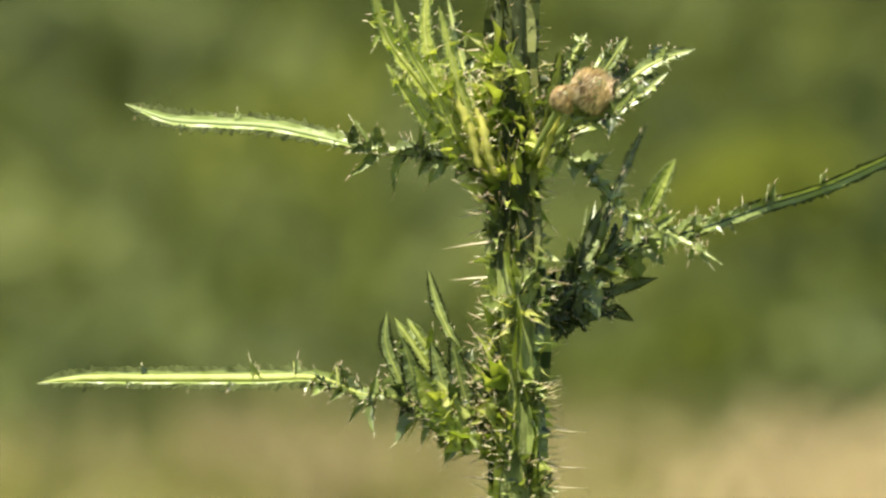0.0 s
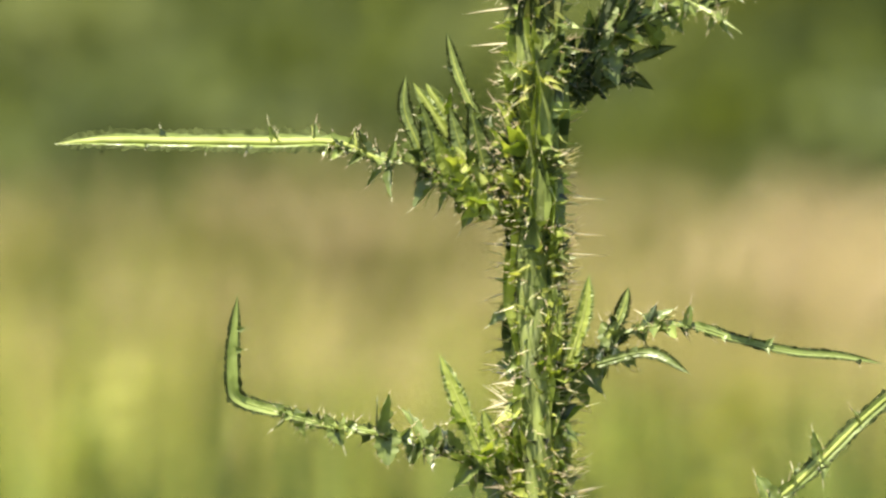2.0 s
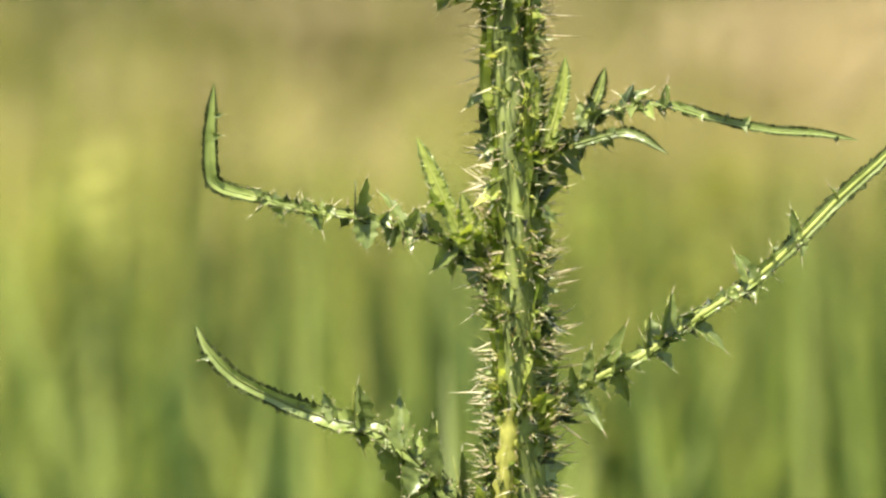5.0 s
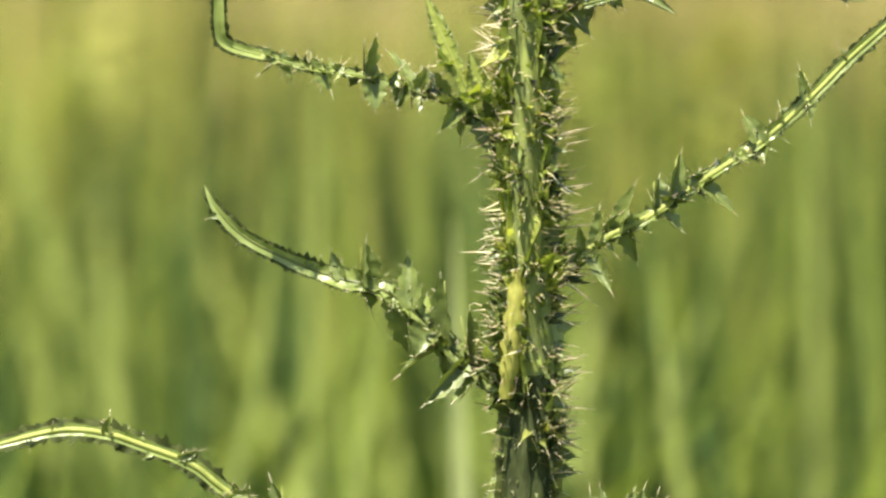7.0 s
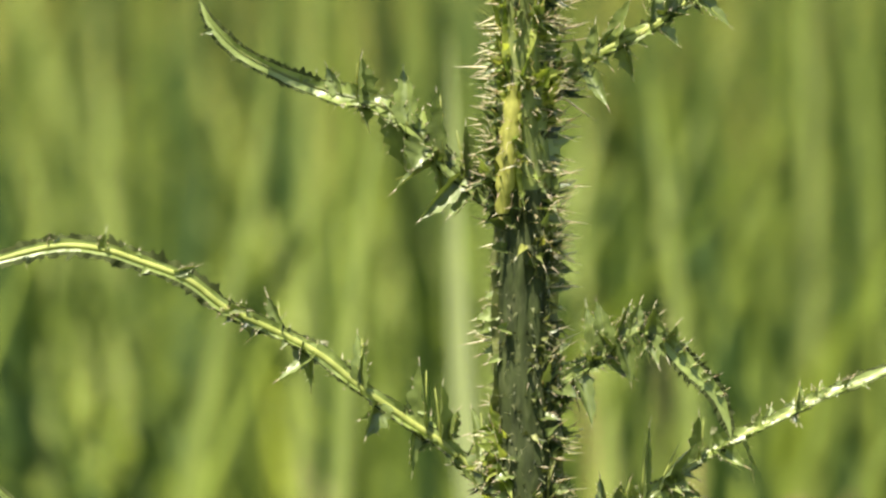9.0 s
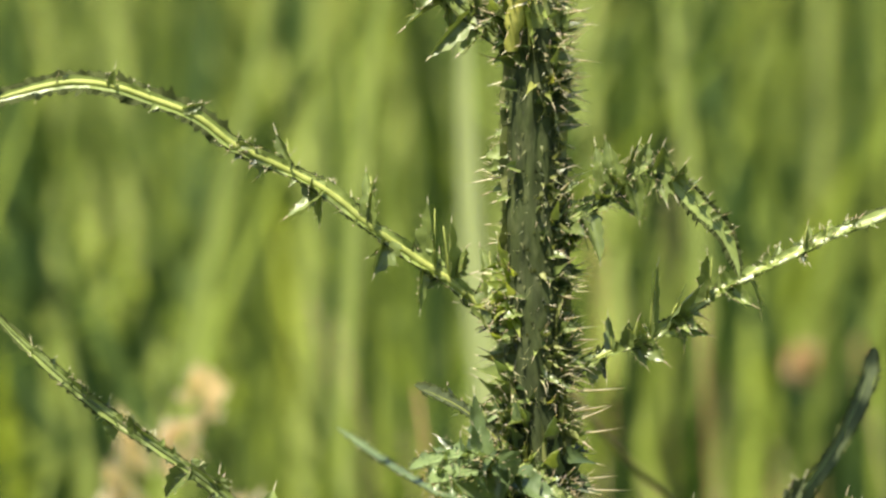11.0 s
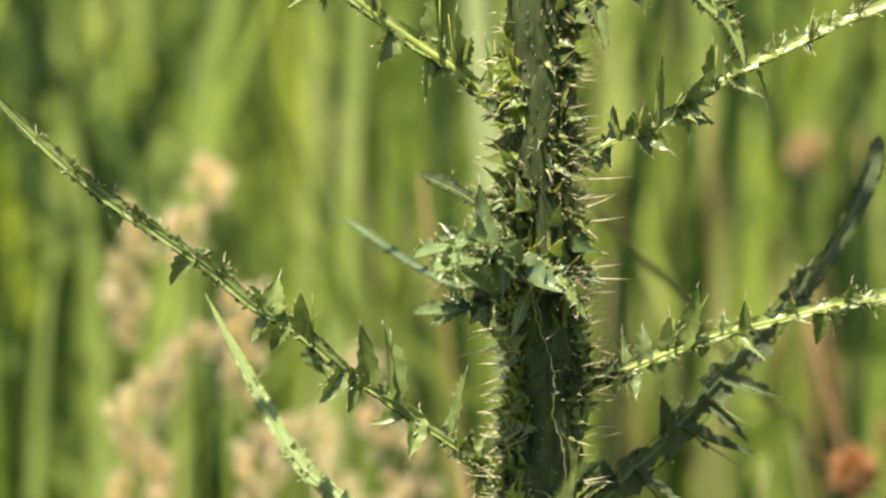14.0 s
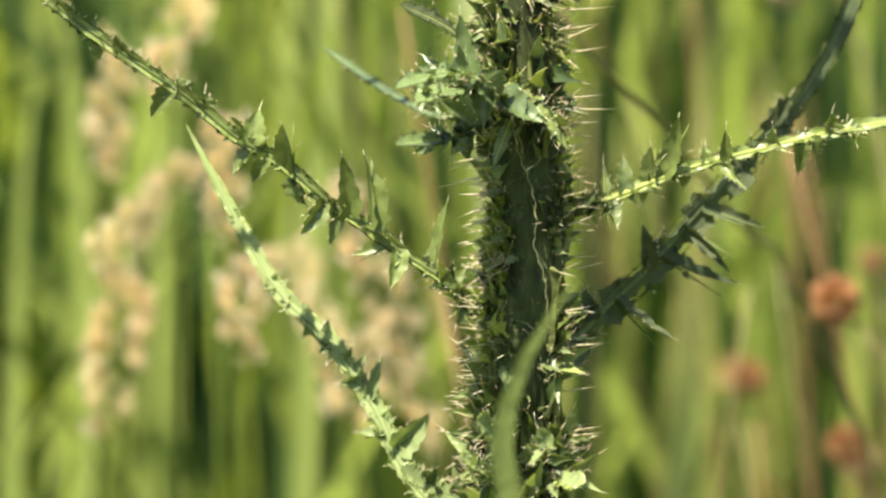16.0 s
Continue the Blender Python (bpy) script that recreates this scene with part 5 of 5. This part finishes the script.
thread = Shape()
line, _ = curve(mm([(19, -14, 668), (20.5, -14, 660), (24, -13, 650), (25, -13, 642), (24.5, -13, 636), (27, -13, 628), (28, -13, 618)]), 40)
tube(thread, [p + Vector((0.0003 * math.sin(i * 1.9), 0, 0)) for i, p in enumerate(line)], [0.00008] * 41, 5)
thread.object("thread", M_DOWN, thistle, "white cobweb thread hanging before the stem")


def flower_head(points, radius, bracts, seed):
    """A spiny bud with its tuft of brownish florets, on a short stalk."""
    rnd = random.Random(seed)
    line, _ = curve(mm(points), 8)
    stalk = Shape()
    tube(stalk, line, [0.0006 + 0.0004 * i / 8 for i in range(9)], 8)
    head = stalk.object("flower_stalk", M_LEAF, thistle)
    c, r = line[-1], radius * 0.001
    axis = (line[-1] - line[-3]).normalized()
    cup, florets = Shape(), Shape()
    b = axis.orthogonal().normalized()
    t = axis.cross(b)
    rings = []
    for i in range(9):
        w = math.pi * i / 8
        rings.append((c - axis * r * math.cos(w) * 1.15, r * math.sin(w) * 0.84 + 0.0001))
    tube(cup, [q for q, _ in rings], [q for _, q in rings], 14)
    for k in range(bracts):
        z = rnd.uniform(-0.9, 0.5)
        w = k * 2.4
        rad = math.sqrt(max(0.05, 1 - z * z))
        out = (b * math.cos(w) + t * math.sin(w)) * rad
        tooth(cup, florets, c + (axis * z + out) * r * 0.95, axis * 1.0 + out * 0.45, out, r * rnd.uniform(0.5, 0.8), r * 0.3, curl=-0.1, fold=0.2, prickle=r * 0.25)
    for k in range(260):
        w, q = k * 2.4, math.sqrt(k / 260)
        out = b * math.cos(w) + t * math.sin(w)
        lift = math.cos(q * 1.75)
        at = c + axis * r * lift * 0.98 + out * r * math.sin(q * 1.75) * 0.95
        tooth(florets, florets, at, axis + out * (0.3 + q * 0.9), out + axis * 0.2, r * rnd.uniform(0.4, 0.6), r * 0.26, curl=-0.6, fold=0.5)
    cup.object("bud", M_LEAF, head, "green scaly bud")
    tagged(florets.object("floret", M_HEAD, head, "brownish pink florets"), kind="stuff")


flower_head([(22, -6, 986), (30, -14, 994), (36, -22, 1001.5)], 5.2, 44, 11)
flower_head([(22, -8, 987), (26, -14, 994), (29.5, -20, 1000)], 3.2, 30, 12)
flower_head([(4, 2, 996), (0, 3, 1002), (-3, 4, 1006)], 3.0, 24, 13)
for pts, wide in (([(8, -4, 985), (0, -8, 1000), (-9, -12, 1015), (-12, -14, 1026)], 2.6), ([(10, -6, 987), (4, -10, 1004), (-1, -12, 1024)], 2.4),
                  ([(6, -4, 984), (-5, -6, 997), (-14, -8, 1010)], 2.6), ([(21, 0, 990), (20, -6, 1005), (16, -10, 1013)], 3.2), ([(24, 0, 993), (28, -9, 1005), (29, -15, 1013)], 2.6),
                  ([(30, 0, 1005), (33, 3, 1013), (36, 5, 1018)], 2.4), ([(37, 0, 1004), (42, 0, 1011), (46, 0, 1017)], 3.0),
                  ([(40, 0, 1001), (52, 3, 1010), (63, 5, 1014)], 3.4), ([(32, -20, 995), (42, -26, 998), (47, -30, 1003)], 2.6), ([(30, -5, 992), (46, -3, 1000), (56, 0, 1008)], 2.8)):
    thistle_leaf(thistle, pts, width=wide * 1.35, few=5, lobed=0.85, tilt=65, bush=4, blunt=0.4, prickles=0.6, ribw=1.2, mat=M_YOUNG if pts[0][0] < 23 else M_LEAF, label="narrow yellow-green leaf round a bud")


def leaf_foot(points, width, label):
    """The smooth foot of a leaf that runs down the stem."""
    s = Shape()
    line, _ = curve(mm(points), 14)
    v, f = [], []
    for i, p in enumerate(line):
        hw = width * 0.0005 * (0.45 + 0.55 * math.sin(math.pi * (0.1 + 0.8 * i / 14))) * (1 + 0.3 * math.sin(i * 2.3))
        v += [p + Vector((-hw, 0.0012, 0)), p + Vector((-hw * 0.4, -0.0004, 0)), p + Vector((hw * 0.4, -0.0004, 0)), p + Vector((hw, 0.0012, 0))]
    for i in range(14):
        for k in range(3):
            a = i * 4 + k
            f.append((a, a + 1, a + 5, a + 4))
    s.add(v, f)
    s.object("leaf_foot", M_FOOT, thistle, label)


leaf_foot([(9, -9, 984), (7, -10, 992), (4, -10, 1000), (1, -9, 1007)], 2.6, "smooth yellow foot of a young leaf")
leaf_foot([(13, -9, 982), (11, -10, 988), (10, -10, 994), (8, -9, 999)], 2.4, "smooth yellow foot of a young leaf")
leaf_foot([(24, -9, 984), (26, -12, 990), (28, -13, 996), (29, -12, 1001)], 2.2, "smooth yellow foot of a young leaf")
leaf_foot([(15, -8, 780), (16, -9, 790), (17, -9, 800), (18, -8, 812)], 4.8, "smooth yellow leaf foot running down the stem")


# ---- grasses behind and before the thistle ----
def broad_blade(name, points, width, material, label, fold=0.25, tip=0.4):
    s = Shape()
    n = 64
    line, _ = curve(mm(points), n)
    tans = tangents(line)
    v, f = [], []
    for i, p in enumerate(line):
        side = tans[i].cross(Vector((0.25, -1, 0.1))).normalized()
        hw = width * 0.0005 * (0.6 + 0.4 * min(1, i / 16)) * (1 - max(0, (i / n - 1 + tip) / tip) ** 1.6 * 0.96)
        v += [p - side * hw + Vector((0, -hw * fold, 0)), p, p + side * hw + Vector((0, -hw * fold, 0))]
    for i in range(n):
        a = i * 3
        f += [(a, a + 1, a + 4, a + 3), (a + 1, a + 2, a + 5, a + 4)]
    s.add(v, f)
    return tagged(s.object(name, material), label, "grass blade", group="broad grass blades")


broad_blade("broad_leaved_grass", [(20, -235, 0), (21, -240, 300), (18, -246, 560), (16.0, -250, 621.6), (14.2, -250, 632.0), (15.4, -250, 642.0), (19.0, -250, 652.1), (23.8, -250, 660.9), (28.7, -250, 667.1), (31.1, -250, 670.9)], 6.2, M_LEAF, "yellow-green grass blade leaning before the stem", tip=0.1)
broad_blade("broad_leaved_grass", [(30, 700, 0), (28, 700, 400), (20, 700, 540), (9, 700, 625), (5, 700, 690), (3, 700, 775)], 15, M_BLEACHED, "bleached pale green broad upright grass blade behind the thistle")
broad_blade("broad_leaved_grass", [(-60, 900, 0), (-50, 900, 400), (-30, 900, 690), (-8, 900, 760)], 10, M_REED, "pale green broad slanting grass blade behind the thistle")
broad_blade("broad_leaved_grass", [(-130, 1100, 0), (-110, 1100, 500), (-75, 1100, 690), (-68, 1100, 770)], 11, M_REED, "pale green broad upright grass blade behind the thistle")
broad_blade("broad_leaved_grass", [(110, 1100, 0), (105, 1100, 500), (88, 1100, 690), (80, 1100, 750)], 11, M_REED, "pale green broad upright grass blade behind the thistle")


for x, y, z, lean in ((-158, 900, 560, 10), (-142, 1000, 600, -14), (-128, 860, 520, 16), (-112, 1050, 575, -8), (-150, 1100, 500, 24)):
    broad_blade("broad_leaved_grass", [(x - lean, y, 0), (x - 0.6 * lean, y, z * 0.5), (x, y, z * 0.85), (x + lean, y, z)], 9, M_REED, "light green broad grass blade among the seed heads")


def flowering_grass(x1, z1, x0, z0, y, width, pale, seed):
    """A stalk that ends in a dense feathery spike, from (x0, z0) up to (x1, z1); mm."""
    rnd = random.Random(seed)
    plant = new("flowering_grass")
    foot = Vector((x0 - (x1 - x0) * 0.6, y, 0)) * 0.001
    plant.location = foot
    tagged(plant, "tan flowering grass with a dense feathery seed head", "grass", group="flowering grasses behind the thistle")
    top, low = Vector((x1, y, z1)) * 0.001 - foot, Vector((x0, y, z0)) * 0.001 - foot
    line, _ = curve([(0, 0, 0), tuple(low * 0.55), tuple(low), tuple(top)], 16)
    s, tuft, branch = Shape(), Shape(), Shape()
    tube(s, line, [0.0013 - 0.0009 * i / 16 for i in range(17)], 6)
    s.object("stalk", M_GRASS, plant)
    axis = top - low
    across = Vector((axis.z, 0, -axis.x)).normalized()
    nodes = int(5 + 260 * axis.length)
    for j in range(nodes):
        u = (j + rnd.uniform(-0.4, 0.4)) / (nodes - 1)
        reach = width * 0.0011 * rnd.random() * math.sin(math.pi * (0.25 + 0.6 * min(1, max(0, u)))) ** 0.7
        node = low + axis * u
        at = node + across * rnd.choice((-1, 1)) * reach + Vector((0, rnd.uniform(-1, 1) * reach, reach * 0.6))
        tube(branch, [node - axis.normalized() * reach, node.lerp(at, 0.6), at], [0.0004, 0.0003, 0.0002], 4)
        r = rnd.uniform(0.0012, 0.0024)
        for k in range(rnd.choice((12, 18, 26))):
            out = Vector((rnd.gauss(0, 0.6), rnd.gauss(0, 0.6), rnd.gauss(0, 1.0)))
            tooth(tuft, tuft, at + out * r, axis.normalized() + out * 0.4, Vector((rnd.uniform(-1, 1), -1, 0)), rnd.uniform(0.0025, 0.005), 0.0018, fold=0.4, rnd=rnd)
    branch.object("branchlet", M_STRAW, plant, "thin side branches of the seed head")
    tuft.object("panicle", M_CREAM if pale else M_TAN, plant, "feathery cream seed head" if pale else "feathery pinkish tan seed head")


# tip and foot of each seed head in x and z, distance behind the thistle, width (mm), how pale
for k, head in enumerate([(-82, 617, -83, 603, 560, 6.5, 1), (-87, 606, -86, 590, 520, 6.5, 0), (-109.4, 597.0, -107.6, 569.0, 600, 5.8, 1), (-112.8, 562.4, -109.2, 546.6, 640, 5.8, 0), (-65.9, 581.0, -71.1, 567.0, 520, 5.8, 0), (-68.2, 555.4, -71.8, 539.6, 560, 6.5, 0), (-83.9, 555.4, -103.1, 525.6, 600, 5.0, 0), (-103.6, 554.5, -105.4, 519.5, 500, 7.2, 1), (-99.2, 525.2, -102.8, 500.8, 540, 7.2, 0), (-108.4, 513.5, -106.6, 478.5, 520, 6.5, 1), (-63.0, 533.5, -63.0, 512.5, 480, 8.6, 0), (-47.5, 520.8, -40.5, 489.2, 620, 6.5, 1), (-38.6, 526.6, -26.4, 486.4, 500, 6.5, 1), (-34.0, 558.0, -6.0, 502.0, 520, 6.5, 0), (-53.5, 528.1, -65.5, 525.9, 560, 4.3, 0), (-24.6, 495.5, 1.6, 460.5, 600, 5.8, 0)]):
    flowering_grass(*head, 500 + k)


def rust_flower(points, radius, seed, material=None):
    """A faded reddish brown flower ball on a thin bending stalk."""
    rnd = random.Random(seed)
    line, _ = curve(mm(points), 20)
    foot = line[0].copy()
    plant = new("dried_flower")
    plant.location = foot
    tagged(plant, "faded rust-coloured round flower on a thin stalk", "flower", group="rust-coloured flowers")
    s, ball = Shape(), Shape()
    tube(s, [p - foot for p in line], [0.0014 - 0.0006 * i / 20 for i in range(21)], 6)
    s.object("stalk", M_STRAW, plant)
    c, r = line[-1] - foot, radius * 0.001
    for k in range(150):
        zz = 1 - 2 * (k + 0.5) / 150
        w = k * 2.39996
        out = Vector((math.cos(w) * math.sqrt(1 - zz * zz), math.sin(w) * math.sqrt(1 - zz * zz), zz))
        tooth(ball, ball, c + out * r * 0.45, out + Vector((0, 0, 0.3)), Vector((rnd.uniform(-1, 1), rnd.uniform(-1, 1), rnd.uniform(-1, 1))), r * rnd.uniform(0.5, 0.7), r * 0.35, fold=0.4)
    ball.object("flower", material or M_RUST, plant, "round head of rusty florets")


rust_flower([(210, 450, 0), (190, 450, 300), (153, 450, 490), (131, 450, 531), (126, 450, 537)], 8.8, 1)
rust_flower([(195, 900, 0), (187, 900, 250), (174, 900, 399), (165, 900, 469)], 6, 2, M_FADED)
rust_flower([(147, 1000, 0), (139, 1000, 250), (126, 1000, 337), (117, 1000, 407)], 7, 3, M_FADED)
rust_flower([(185, 800, 0), (177, 800, 250), (164, 800, 343), (155, 800, 413)], 7, 4, M_FADED)
rust_flower([(173, 1100, 0), (165, 1100, 250), (152, 1100, 478), (143, 1100, 548)], 9, 5, M_FADED)

rust_flower([(183, 800, 0), (163, 800, 222), (125, 800, 404), (113, 800, 444)], 8, 6)
rust_flower([(212, 650, 0), (192, 650, 224), (154, 650, 409), (142, 650, 449)], 8, 7)
rust_flower([(235, 900, 0), (215, 900, 234), (177, 900, 429), (165, 900, 469)], 6, 8)


def stalks(name, seed, count, material, label):
    """Thin stalks, leaning, in the grass to the right."""
    rnd = random.Random(seed)
    for k in range(count):
        s = Shape()
        x, y = rnd.uniform(0.05, 0.32), rnd.uniform(0.5, 1.3)
        h, lean = rnd.uniform(0.42, 0.62), rnd.uniform(-0.2, 0.12)
        line, _ = curve([(0, 0, 0), (lean * h * 0.3, 0, h * 0.5), (lean * h, 0, h)], 8)
        tube(s, line, [0.0012 * (1 - 0.07 * i) for i in range(9)], 5)
        stalk = tagged(s.object(name, material), label, "grass stalk", group="thin stalks in the grass")
        stalk.location = (x, y, 0)


stalks("dry_grass_stalk", 9, 54, M_STRAW, "thin straw-brown grass stalk among the green blades")
stalks("reddish_grass_stalk", 10, 22, M_RUSTSTALK, "thin reddish flowering grass stalk among the green blades")
bent = Shape()
line, _ = curve(mm([(30, 290, 660), (46, 300, 637), (68, 350, 608), (96, 417, 565), (111, 450, 544), (150, 470, 420), (180, 480, 0)]), 30)
tube(bent, line, [0.0010] * 31, 6)
tagged(bent.object("bent_stalk", M_STRAW), "thin brown bent stalk behind the thistle", "grass stalk")


def far_heads(seed, count):
    """Tan seed heads over the far field, thicker in patches."""
    rg = np.random.default_rng(seed)
    s = Shape()
    made = 0
    while made < count:
        y = rg.uniform(7.5, 18.5)
        x = rg.uniform(-1, 1) * max(0.6, 0.24 * (y + 1.8))
        if noise.noise((x * 1.6, y * 0.5, 3.0)) < rg.uniform(-0.15, 0.4):
            continue
        z, L, r = rg.uniform(0.56, 0.64), rg.uniform(0.05, 0.10), rg.uniform(0.006, 0.012)
        k = rg.uniform(-0.3, 0.3)
        v = [(x, y, z)] + [(x + k * 0.03 + r * math.cos(w), y + r * math.sin(w), z + L * 0.4) for w in (0, 1.57, 3.14, 4.71)] + [(x + k * 0.1, y, z + L)]
        s.add(v, [(0, 2, 1), (0, 3, 2), (0, 4, 3), (0, 1, 4), (5, 1, 2), (5, 2, 3), (5, 3, 4), (5, 4, 1)])
        made += 1
    tagged(s.object("seed_heads", M_FARHEAD), "tan seed heads of the flowering field grass", "grass", kind="stuff")


far_heads(77, 420)
